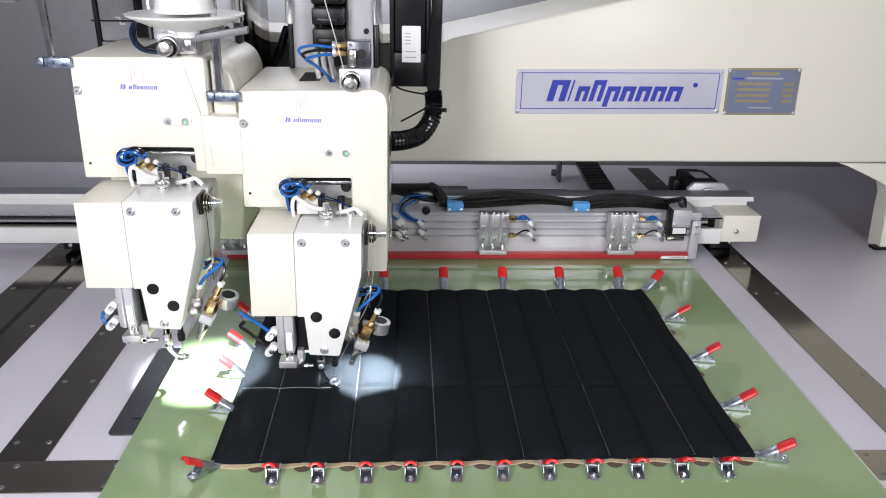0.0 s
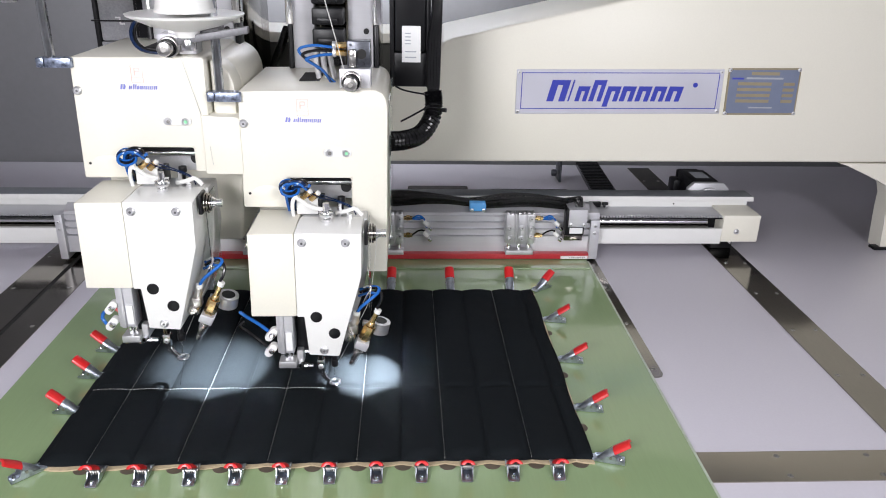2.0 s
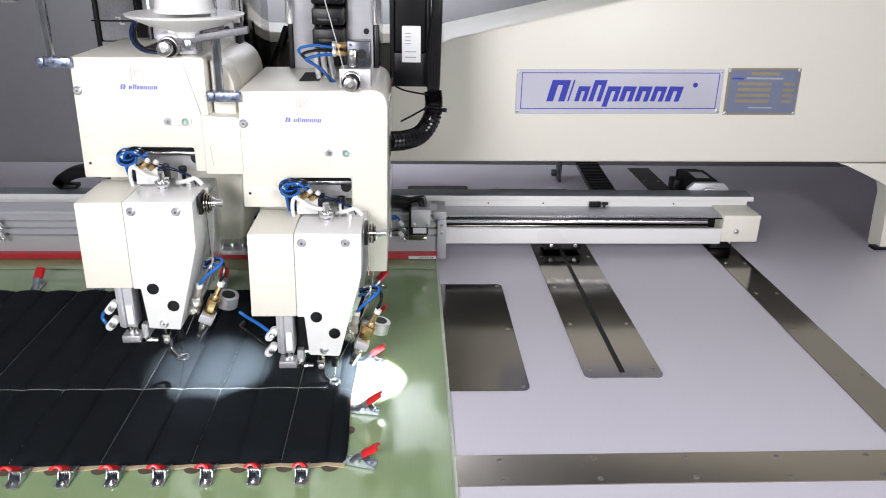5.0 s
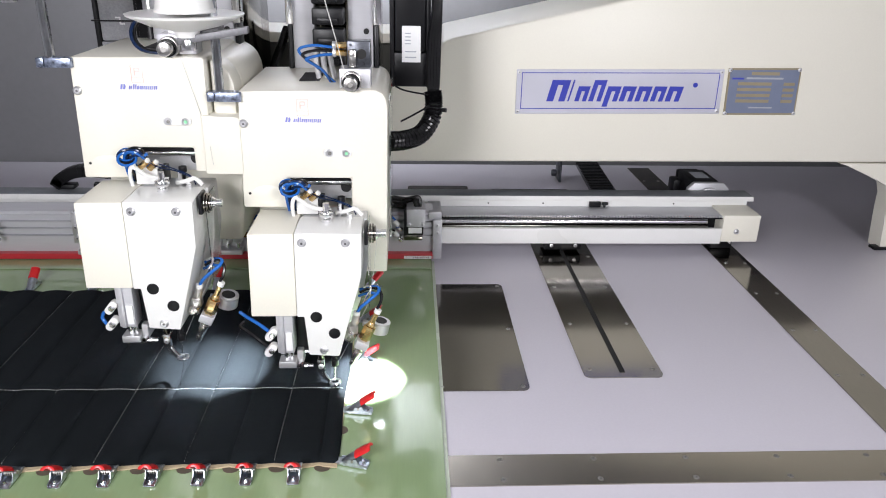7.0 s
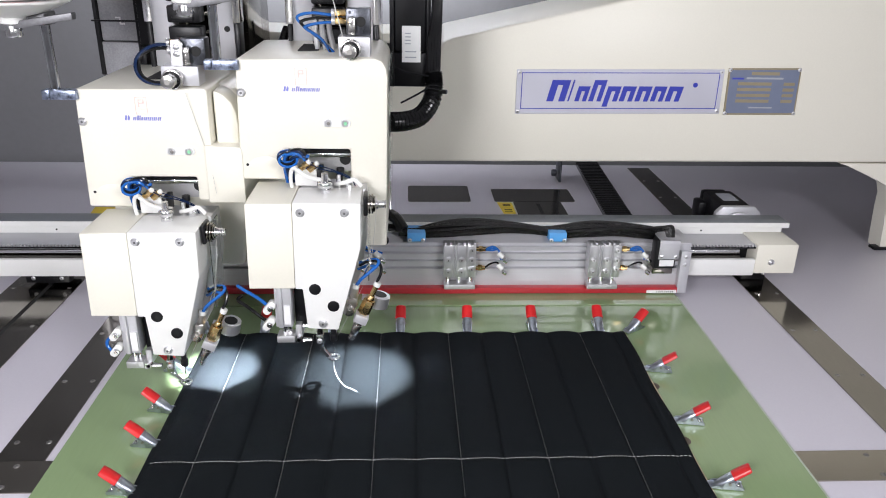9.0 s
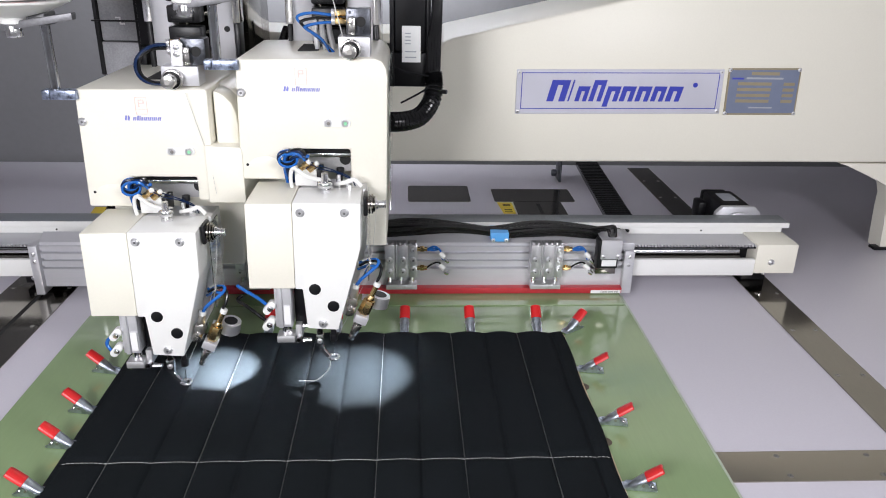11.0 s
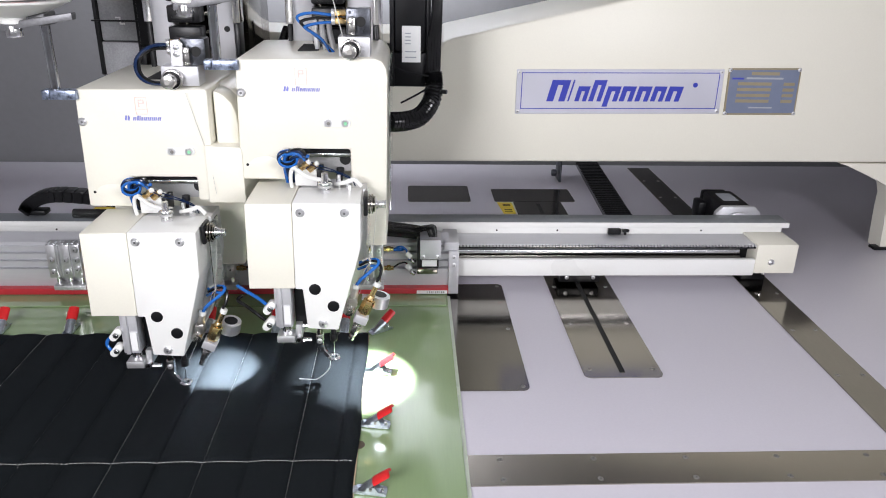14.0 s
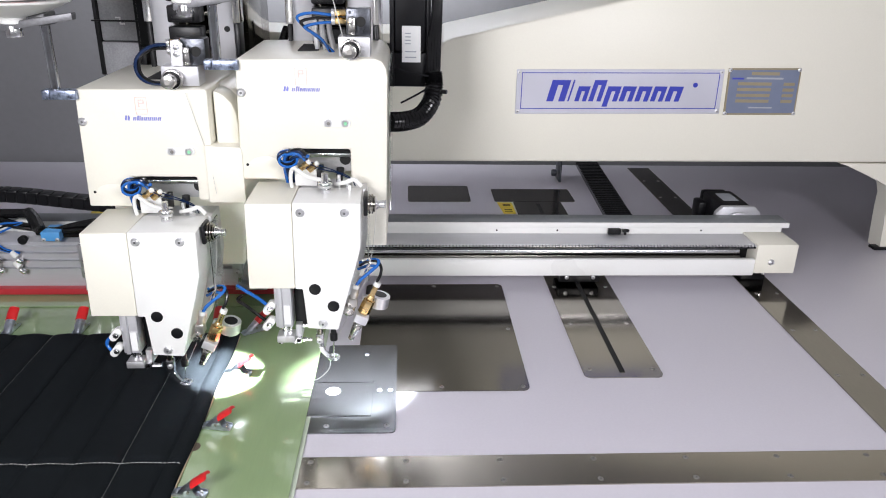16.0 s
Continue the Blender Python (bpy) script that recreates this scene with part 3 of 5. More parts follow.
def carriage():
    ob = thing("clamp_carriage", "aluminium clamp carriage with air cylinders, cables and a red strip", "machine carriage")
    x0, x1, y = -0.528, 0.666, 1.612
    bm = B()
    prism(bm, [(y, 0.022), (y + 0.012, 0.022), (y + 0.028, 0.11), (y + 0.028, 0.132), (y + 0.004, 0.118), (y + 0.004, 0.112), (y, 0.110), (y, 0.102), (y + 0.009, 0.101), (y + 0.009, 0.096), (y, 0.095),
               (y, 0.085), (y + 0.009, 0.084), (y + 0.009, 0.079), (y, 0.078), (y, 0.068), (y + 0.009, 0.067), (y + 0.009, 0.062), (y, 0.061)], x0, x1, axis="x")
    part("face_profile", bm, ALU, ob, "grooved aluminium front profile")
    bm = B()
    box(bm, -0.41, x1, y - 0.016, y + 0.004, 0.0105, 0.0235, 0.001)
    part("red_strip", bm, RED_TAPE, ob, "red warning strip")
    bm = B()
    box(bm, x1, x1 + 0.021, y - 0.012, y + 0.024, 0.0085, 0.104, 0.001)
    box(bm, x1 - 0.010, x1 + 0.0205, y - 0.006, y + 0.075, 0.1045, 0.122, 0.0015)
    ep = part("end_plate", bm, ALU, ob, "tall aluminium end plate")
    screws(ep, [pose(x1 + 0.011, y - 0.012, z, 90) for z in (0.092, 0.074)])
    bm = B()
    box(bm, x0 - 0.017, x0, y - 0.012, y + 0.024, 0.0085, 0.115, 0.001)
    ep = part("end_plate", bm, ALU, ob)
    screws(ep, [pose(x0 - 0.009, y - 0.012, z, 90) for z in (0.098, 0.082)])
    bm = B()
    box(bm, x1 - 0.066, x1 - 0.002, y - 0.0172, y - 0.0165, 0.0112, 0.0185)
    bs = part("barcode_sticker", bm, LABEL, ob, "white printed sticker")
    bm = B()
    for k in range(9):
        a = x1 - 0.045 + k * 0.0042
        box(bm, a, a + (0.0028 if k % 3 else 0.0016), y - 0.0176, y - 0.0173, 0.0128, 0.0168)
    part("printed_bars", bm, DULL, bs, "grey printed bars")
    # small servo at the end plate
    bm = B()
    box(bm, x1 - 0.066, x1 - 0.022, y - 0.040, y - 0.013, 0.078, 0.140, 0.003)
    box(bm, x1 - 0.060, x1 - 0.026, y - 0.013, y + 0.006, 0.084, 0.134, 0.002)
    sv = part("servo_box", bm, BLACK, ob, "black servo box")
    bm = B()
    box(bm, x1 - 0.060, x1 - 0.018, y - 0.0435, y - 0.0405, 0.100, 0.143, 0.0008)
    box(bm, x1 - 0.060, x1 - 0.018, y - 0.0435, y + 0.004, 0.1405, 0.143, 0.0008)
    part("bracket", bm, ALU, sv, "bright bent steel bracket")
    bm = B()
    box(bm, x1 - 0.056, x1 - 0.026, y - 0.0413, y - 0.0402, 0.084, 0.0975)
    part("label", bm, LABEL, sv, "white label with dark print")
    screws(sv, [pose(x1 - 0.054, y - 0.0436, 0.106, 90), pose(x1 - 0.024, y - 0.0436, 0.106, 90)])
    bm = B()
    box(bm, x1 - 0.066, x1 - 0.024, y - 0.034, y - 0.0005, 0.064, 0.0775, 0.001)
    part("servo_mount", bm, STEEL, sv, "grey steel mount")
    for cx in (-0.424, -0.134, 0.167, 0.466):
        cylinder_unit(ob, cx, y - 0.032)
    # black sleeved cable bundle on top, held by blue clips
    rng = random.Random(4)
    for k in range(18):
        bm = B()
        dy, dz, ph = rng.uniform(-0.014, 0.014), rng.uniform(-0.011, 0.007), rng.uniform(0, 6)
        pts = []
        for i in range(15):
            x = 0.075 + (0.61 - 0.075) * i / 14
            u = (x - 0.11) / 0.145
            spread = 0.4 + 0.9 * abs(math.sin(u * 1.57 + 0.3))
            arch = 0.014 * math.sin(math.pi * min(1, max(0, (x - 0.11) / 0.29))) + 0.010 * math.sin(math.pi * min(1, max(0, (x - 0.40) / 0.21)))
            pts.append((x, y + 0.012 + dy * spread, 0.140 + arch + dz * spread + 0.002 * math.sin(ph + i)))
        tube(bm, pts, 0.0046, 3, 6)
        part("sleeved_cable", bm, SLEEVE, ob, "black sleeved cable in a bundle")
    for k in range(7):
        bm = B()
        dy, dz = rng.uniform(-0.01, 0.012), rng.uniform(-0.006, 0.006)
        tube(bm, [(-0.06, y + 0.05 + dy, 0.164 + dz), (-0.02, y + 0.035 + dy, 0.16 + dz), (0.03, y + 0.02 + dy, 0.152 + dz), (0.075, y + 0.02 + dy, 0.145 + dz)], 0.004, 6, 6)
        part("sleeved_cable", bm, SLEEVE, ob, "black sleeved cable in a bundle")
    bm = B()
    tube(bm, [(0.055, y + 0.03, 0.172), (0.07, y + 0.015, 0.166), (0.085, y + 0.0, 0.148)], 0.012, 6, 10)
    tube(bm, [(-0.1, y + 0.045, 0.165), (-0.02, y + 0.04, 0.166), (0.055, y + 0.03, 0.17)], 0.010, 6, 10)
    part("cable_sleeve", bm, SLEEVE, ob, "thick taped cable sleeve")
    for k in range(4):
        bm = B()
        tube(bm, [(0.598, y + 0.012 - 0.004 * k, 0.142 + 0.003 * k), (0.618, y - 0.004 - 0.006 * k, 0.150 + 0.004 * k), (0.622 + 0.004 * k, y - 0.022, 0.156 + 0.002 * k), (0.628 + 0.003 * k, y - 0.026, 0.140)], 0.0042, 5, 6)
        part("sleeved_cable", bm, SLEEVE, ob, "black sleeved cable in a bundle")
    bm = B()
    box(bm, 0.03, 0.064, y + 0.02, y + 0.04, 0.134, 0.158, 0.002)
    part("cable_post", bm, NYLON, ob, "cream cable post")
    for cx in (0.093, 0.383):
        bm = B()
        box(bm, cx, cx + 0.037, y - 0.016, y + 0.03, 0.1275, 0.147, 0.002)
        c = part("cable_clip", bm, BLUE_CLIP, ob, "light blue plastic cable clip")
        screws(c, [pose(cx + q, y - 0.016, 0.131, 90) for q in (0.005, 0.032)])
    for cx in (0.046,):
        bm = B()
        cyl(bm, (cx, y + 0.001, 0.122), (cx, y + 0.012, 0.122), 0.009, seg=20, b=0.001)
        part("hole_plug", bm, BLACK, ob, "round black hole plug")
    elbows(ob, [(-0.005, y - 0.012, 0.095), (0.038, y - 0.012, 0.092), (-0.002, y - 0.012, 0.072), (0.04, y - 0.012, 0.07)], 1.15)
    for s, mat in ((0.0, BLUE), (0.006, RUBBER), (0.012, BLUE)):
        for off in (0.0,):
            bm = B()
            tube(bm, [(0.05 + off, y + 0.01, 0.158), (0.0 + s + off, y + 0.01, 0.153 - s), (-0.018 + s + off, y - 0.002, 0.13), (0.0 + s + off, y - 0.008, 0.11), (0.03 + s + off, y - 0.008, 0.099)], 0.0022, 6, 6)
            part("air_tube", bm, mat, ob)
    return ob


# ---- template board, quilted pad and clamps, which travel together ----
PAD_X0, PAD_X1, PAD_Y0, PAD_Y1 = -0.275, 0.508, 0.867, 1.427
SEAMS = [-0.206 + 0.0625 * k for k in range(12)]


def template():
    ob = thing("template_board", "translucent green fibreglass template board lying on the table", "template board")
    bm = B()
    prism(bm, [(-0.405, 0.60), (0.658, 0.60), (0.664, 1.618), (0.660, 1.622), (-0.405, 1.622)], 0.0032, 0.0062, axis="z")
    part("board", bm, FIBRE, ob)
    bm = B()
    prism(bm, rounded(-0.405, 0.661, 1.546, 1.612, 0.002), 0.0064, 0.0088, 0.0007, 1, axis="z")
    part("stiffening_strip", bm, FIBRE, ob, "second green fibreglass strip")
    bm = B()
    prism(bm, [(-0.395, 0.61), (0.664, 0.605), (0.670, 1.60), (-0.395, 1.60)], 0.0008, 0.0030, axis="z")
    part("underlay", bm, FIBRE_EDGE, ob, "pale translucent underlay showing along the edge")
    for k in range(12):
        x = -0.2084 + 0.0633 * k
        bm = B()
        prism(bm, [(x + 0.0125 * math.cos(a), 0.8615 + 0.012 * math.sin(a)) for a in (2 * math.pi * i / 24 for i in range(24))], 0.0063, 0.0066, axis="z")
        part("round_hole", bm, DARKHOLE, ob, "dark round hole through the board")
    for k in range(3):
        y = 0.945 + 0.15 * k
        bm = B()
        prism(bm, [(0.5085 + 0.009 * math.cos(a), y + 0.010 * math.sin(a)) for a in (2 * math.pi * i / 24 for i in range(24))], 0.0063, 0.0066, axis="z")
        part("round_hole", bm, DARKHOLE, ob)
    return ob


def quilt_height(x):
    near = min(abs(x - s) for s in SEAMS + [SEAMS[0] - 0.0625, SEAMS[-1] + 0.0625])
    return math.sin(0.5 * math.pi * min(1.0, near / 0.03125)) ** 0.45


def pad_top(x, y):
    ex = min(x - PAD_X0, PAD_X1 - x, y - PAD_Y0, PAD_Y1 - y)
    edge = min(1.0, max(0.0, ex) / 0.016) ** 0.5
    wrinkle = 0.0007 * noise.noise(Vector((x * 22, y * 7, 0.3))) + 0.0005 * noise.noise(Vector((x * 60, y * 40, 1.3)))
    cross = 0.72 * math.exp(-((y - 1.05) / 0.0045) ** 2)
    puff = quilt_height(x) * (1 - cross) + 0.25 * cross
    return 0.0092 + edge * (0.0016 + 0.0078 * puff + wrinkle)


def pad():
    ob = thing("quilted_pad", "black quilted fabric pad with white stitching on tan foam", "quilted pad")
    xs = sorted({round(PAD_X0 + (PAD_X1 - PAD_X0) * i / 198, 5) for i in range(199)} | {round(s, 5) for s in SEAMS if s < PAD_X1})
    ys = [PAD_Y0 + (PAD_Y1 - PAD_Y0) * j / 110 for j in range(111)]
    verts, faces = [], []
    def wave(x):
        return 0.0022 * abs(math.sin((x - SEAMS[0]) / 0.0625 * math.pi))
    for j, y in enumerate(ys):
        u = j / 110
        for x in xs:
            yy = y - wave(x) * max(0, 1 - u * 12) + wave(x) * max(0, 1 - (1 - u) * 12)
            bow = 0.0018 * math.sin(math.pi * u * 5 + 0.5) * min(1.0, max(0.0, (x - 0.44) / 0.07))
            verts.append((x + bow, yy, pad_top(x, y)))
    w = len(xs)
    for j in range(110):
        for i in range(w - 1):
            faces.append((j * w + i, j * w + i + 1, (j + 1) * w + i + 1, (j + 1) * w + i))
    rim = [i for i in range(w)] + [j * w + w - 1 for j in range(1, 111)] + [110 * w + i for i in range(w - 2, -1, -1)] + [j * w for j in range(109, 0, -1)]
    base = len(verts)
    for r in rim:
        verts.append((verts[r][0], verts[r][1], 0.0088))
    n = len(rim)
    for k in range(n):
        faces.append((rim[k], base + k, base + (k + 1) % n, rim[(k + 1) % n]))
    me = bpy.data.meshes.new("fabric")
    me.from_pydata(verts, [], faces)
    me.materials.append(FABRIC)
    for p in me.polygons:
        p.use_smooth = True
    o = new("fabric", me)
    o.parent = ob
    tagged(o, "black quilted fabric with puffed channels")
    # foam backing, scalloped along the front
    low = [(PAD_X0 + 0.003 + (PAD_X1 - PAD_X0 - 0.003) * i / 120, 0) for i in range(121)]
    poly = [(x, PAD_Y0 - 0.004 - 0.006 * abs(math.sin((x - SEAMS[0]) / 0.0625 * math.pi)) ** 0.7) for x, _ in low] + [(PAD_X1 + 0.001, PAD_Y1 - 0.005), (PAD_X0 + 0.003, PAD_Y1 - 0.005)]
    bm = B()
    prism(bm, poly, 0.0064, 0.0087, axis="z")
    part("foam_backing", bm, FOAM, ob, "tan foam backing, scalloped at the edge")
    # white stitching along every second seam
    def stitch(bm, x, y, dx, dy, z0, z1, r=0.00065):
        a, b_ = Vector((x, y, z0)), Vector((x + dx, y + dy, z1))
        c = (a + b_) / 2 + Vector((0, 0, 0.0005))
        tube(bm, [a, c, b_], r, 2, 5)
    for s in SEAMS[::2]:
        bm = B()
        k = 0
        y = PAD_Y0 + 0.004
        while y < PAD_Y1 - 0.004:
            stitch(bm, s, y, 0.0004, 0.0034, pad_top(s, y) + 0.0001, pad_top(s, y + 0.0034) + 0.0001, 0.00032)
            y += 0.0062
        tagged(part("stitch_row", bm, THREAD, ob, "row of fine white machine stitches"), kind="stuff")
    rows = []
    x, k, bm, x_first = -0.265, 0, B(), -0.265
    while x < 0.499:
        stitch(bm, x, 1.05, 0.0040, 0.0, pad_top(x, 1.05) + 0.0007, pad_top(x + 0.0046, 1.05) + 0.0005, 0.00045)
        x += 0.0063
        k += 1
        if k == 23 or (k > 23 and (k - 23) % 3 == 0) or x >= 0.499:
            rows.append((x, tagged(part("cross_stitches", bm, THREAD, ob, "white cross seam stitches"), kind="stuff")))
            bm = B()
    bm.free()
    return ob, rows


def clamp_kind():
    """A spring clamp: nose at the origin pointing along +x, the handle rising behind."""
    ob = thing("spring_clamp", "zinc spring clamp with a red vinyl handle holding the pad", "clamp", group="clamps round the pad")
    bm = B()
    prism(bm, [(-0.051, 0.0), (0.0, 0.0), (0.002, 0.003), (-0.012, 0.004), (-0.03, 0.0022), (-0.051, 0.0022)], -0.0072, 0.0072, 0.0012, 2)
    for s in (-1, 1):
        prism(bm, [(-0.042, 0.002), (-0.016, 0.002), (-0.022, 0.013), (-0.034, 0.015)], s * 0.0074 - 0.0007, s * 0.0074 + 0.0007)
        prism(bm, [(-0.050, 0.001), (-0.002, 0.001), (-0.004, 0.005), (-0.016, 0.0065), (-0.040, 0.007), (-0.050, 0.005)], s * 0.0071 - 0.0006, s * 0.0071 + 0.0006)
    part("lower_jaw", bm, ZINC, ob, "zinc plated lower jaw screwed to the board")
    up = Matrix.Translation((-0.026, 0, 0.0145)) @ Matrix.Rotation(radians(36), 4, "Y")
    bm, t = B(), B()
    n = 8
    def half_shell(t, stations, thick):
        rings = []
        for x, wd, zc in stations:
            rings.append([t.verts.new((x, wd * math.cos(a), zc + wd * 0.75 * math.sin(a))) for a in (math.pi * k / n for k in range(n + 1))]
                         + [t.verts.new((x, (wd - thick) * math.cos(a), zc + (wd - thick) * 0.75 * math.sin(a))) for a in (math.pi * k / n for k in range(n, -1, -1))])
        m = len(rings[0])
        for a, b_ in zip(rings, rings[1:]):
            for k in range(m):
                t.faces.new((a[k], a[(k + 1) % m], b_[(k + 1) % m], b_[k]))
        t.faces.new(rings[0][::-1])
        t.faces.new(rings[-1])
        bmesh.ops.recalc_face_normals(t, faces=t.faces)
    half_shell(t, [(-0.02, 0.0082, -0.001), (-0.005, 0.0084, -0.001), (0.01, 0.0075, -0.001), (0.020, 0.0048, -0.0008), (0.0285, 0.0022, -0.001)], 0.0011)
    add(bm, t, up)
    part("upper_jaw", bm, ZINC, ob, "tapered zinc upper jaw")
    bm, t = B(), B()
    half_shell(t, [(-0.037, 0.0074, -0.0012), (-0.036, 0.0090, -0.001), (-0.026, 0.0096, -0.001), (-0.009, 0.0096, -0.001), (-0.0085, 0.0090, -0.001)], 0.0034)
    add(bm, t, up)
    part("red_handle", bm, RED, ob, "red vinyl dipped handle")
    bm = B()
    cyl(bm, (-0.028, -0.0098, 0.0115), (-0.028, 0.0098, 0.0115), 0.0022, seg=10)
    for k in range(4):
        cyl(bm, (-0.028, -0.006 + k * 0.003, 0.0105), (-0.028, -0.0042 + k * 0.003, 0.0105), 0.0042, seg=12)
    part("spring", bm, DULL, ob, "coil spring on a pivot pin")
    bm = B()
    cyl(bm, (-0.044, 0, 0.0022), (-0.044, 0, 0.0052), 0.0034, seg=6)
    cyl(bm, (-0.044, 0, 0.0052), (-0.044, 0, 0.0085), 0.0018, seg=10)
    part("fixing_bolt", bm, CHROME, ob)
    for c in ob.children:
        c.data.transform(Matrix.Diagonal((0.9, 1.04, 0.96, 1.0)))
    return ob


def clamps():
    z = 0.0066
    spots = [(-0.183 + 0.0634 * k, 0.868, 90) for k in range(11)]
    spots += [(-0.175 + 0.1272 * k, 1.427, -90) for k in range(6)]
    spots += [(0.511, 1.430, -146), (0.508, 1.298, 171), (0.508, 1.145, 170), (0.507, 0.996, 169), (0.508, 0.872, 165)]
    spots += [(-0.262, 0.868, 42), (-0.260, 0.997, -8), (-0.262, 1.097, -9), (-0.266, 1.183, -10), (-0.275, 1.30, -12), (-0.276, 1.436, -50)]
    first, out = clamp_kind(), []
    for i, (x, y, a) in enumerate(spots):
        m = pose(x, y, z, 0, 0, a + (0 if i == 0 else random.Random(i).uniform(-2.5, 2.5)))
        if i == 0:
            first.matrix_basis = m
            out.append((first, m))
        else:
            out.append((copy_thing(first, m), m))
    return out


# ---- sewing heads ----
def logo(parent, x, z, y):
    bm = B()
    for a, b_, c, d in ((-0.009, 0.009, 0.011, 0.012), (-0.009, 0.009, -0.014, -0.013), (-0.009, -0.008, -0.0129, 0.0109), (0.008, 0.009, -0.0129, 0.0109), (-0.0079, 0.0079, -0.0065, -0.0056),
                        (-0.0045, -0.0025, -0.003, 0.0085), (-0.0024, 0.0045, 0.0067, 0.0085), (0.0027, 0.0045, 0.0037, 0.0066), (-0.0024, 0.0045, 0.0018, 0.0036)):
        box(bm, x + a, x + b_, y - 0.0006, y - 0.0001, z + a * 0.02 + c, z + a * 0.02 + d)
    part("emblem", bm, PINK_PRINT, parent, "faint red square emblem")
    bm = B()
    for k, w in enumerate((0.007, 0.0025, 0.005, 0.0055, 0.006, 0.0055, 0.0055, 0.005, 0.0055)):
        xx = x - 0.027 + k * 0.0061
        h = 0.0075 if k in (0, 3) else 0.0055
        zz = z - 0.0235
        prism(bm, [(xx, zz), (xx + w * 0.4, zz), (xx + w * 0.4 + 0.0014, zz + h), (xx + 0.0014, zz + h)], y - 0.0006, y - 0.0001)
        if w > 0.003:
            prism(bm, [(xx + w * 0.6, zz), (xx + w * 0.9, zz), (xx + w * 0.9 + 0.0014, zz + h), (xx + w * 0.6 + 0.0014, zz + h)], y - 0.0006, y - 0.0001)
    part("lettering", bm, BLUE_PRINT, parent, "small blue bars in place of a brand name")


def sewing_head(variant, at):
    ob = thing("sewing_head", "cream and white industrial sewing head with air tubes and needle", "sewing head", group="pair of sewing heads", at=at)
    # upper casing
    wide = variant == "right"
    xr = 0.092 if wide else 0.062
    bm = B()
    if wide:
        poly = [(-0.139, 0.294), (-0.068, 0.294), (-0.068, 0.343), (0.033, 0.343), (0.033, 0.181), (0.088, 0.181), (0.092, 0.455), (0.090, 0.468), (0.084, 0.478), (0.073, 0.483), (-0.134, 0.479)]
    else:
        poly = [(-0.139, 0.294), (-0.068, 0.294), (-0.068, 0.343), (0.033, 0.343), (0.033, 0.305), (0.060, 0.305), (0.062, 0.478), (0.058, 0.481), (-0.134, 0.479)]
    prism(bm, poly, 0.079, 0.318, 0.0035, 2)
    part("casing", bm, CREAM, ob, "cream painted upper casing")
    bm = B()
    if wide:
        box(bm, -0.139, 0.088, 0.20, 0.31, 0.19, 0.29, 0.003)
    else:
        prism(bm, [(-0.13, 0.162), (0.080, 0.162), (0.094, 0.30), (0.101, 0.42), (0.099, 0.440), (0.093, 0.456), (0.082, 0.468), (0.066, 0.4755), (0.05, 0.477), (-0.13, 0.477)], 0.15, 0.34, 0.006, 3)
        prism(bm, [(0.064, 0.36), (0.098, 0.36), (0.100, 0.42), (0.098, 0.440), (0.092, 0.456), (0.081, 0.468), (0.072, 0.473), (0.064, 0.475)], 0.100, 0.155, 0.004, 2)
    part("rear_casing", bm, CREAM, ob)
    if not wide:
        bm = B()
        prism(bm, [(0.050, 0.302), (0.108, 0.302), (0.108, 0.388), (0.104, 0.393), (0.050, 0.395)], 0.074, 0.20, 0.003)
        part("side_cover", bm, CREAM, ob, "cream boxy side cover")
    bm = B()
    box(bm, -0.066, 0.031, 0.135, 0.142, 0.292, 0.332)
    part("inner_plate", bm, ALU_MATT, ob)
    bm = B()
    box(bm, -0.066, 0.031, 0.10, 0.142, 0.333, 0.3425)
    part("inner_shade", bm, BLACK, ob, "black inner ledge")
    screws(ob, [pose(-0.128, 0.0788, 0.43, 90)], BOLT)
    bm = B()
    cyl(bm, (-0.127, 0.0786, 0.318), (-0.127, 0.0792, 0.318), 0.0022, seg=12)
    part("small_hole", bm, SLOT, ob)
    bm = B()
    prism(bm, [(-0.116 + 0.0 + 0.026 * math.cos(a) + 0.018, 0.318 + 0.013 * math.sin(a)) for a in (2 * math.pi * k / 24 for k in range(24))], 0.0784, 0.0795, 0.0005, 2)
    part("embossed_boss", bm, CREAM, ob)
    logo(ob, -0.038, 0.456, 0.0788)
    bm = B()
    prism(bm, rounded(-0.009, 0.035, 0.3785, 0.3915, 0.006), 0.0770, 0.0788, 0.0006, 1)
    part("indicator_plate", bm, NYLON, ob, "white oval indicator plate")
    for x, mat in ((0.0, CHROME), (0.026, LED_GREEN)):
        bm = B()
        cyl(bm, (x, 0.0788, 0.385), (x, 0.074, 0.385), 0.0062, 0.0052, 16)
        b1 = part("indicator", bm, SATIN, ob, "round indicator button")
        bm = B()
        cyl(bm, (x + 0.001, 0.0739, 0.385), (x + 0.001, 0.0728, 0.385), 0.0026, seg=12)
        part("lens", bm, LED_GREEN if mat is LED_GREEN else DULL, b1)
    # lower block
    bm = B()
    prism(bm, [(-0.117, 0.155), (-0.048, 0.155), (-0.0465, 0.291), (-0.114, 0.290)], -0.030, 0.081, 0.0018)
    part("motor_cover", bm, CREAM, ob, "cream box cover")
    bm = B()
    prism(bm, [(-0.0455, 0.292), (0.054, 0.292), (0.0525, 0.222), (0.044, 0.190), (0.015, 0.085), (-0.032, 0.088), (-0.0365, 0.1545), (-0.0475, 0.1545)], -0.032, 0.045, 0.0022)
    part("face_cover", bm, WHITE, ob, "white painted face cover")
    bm = B()
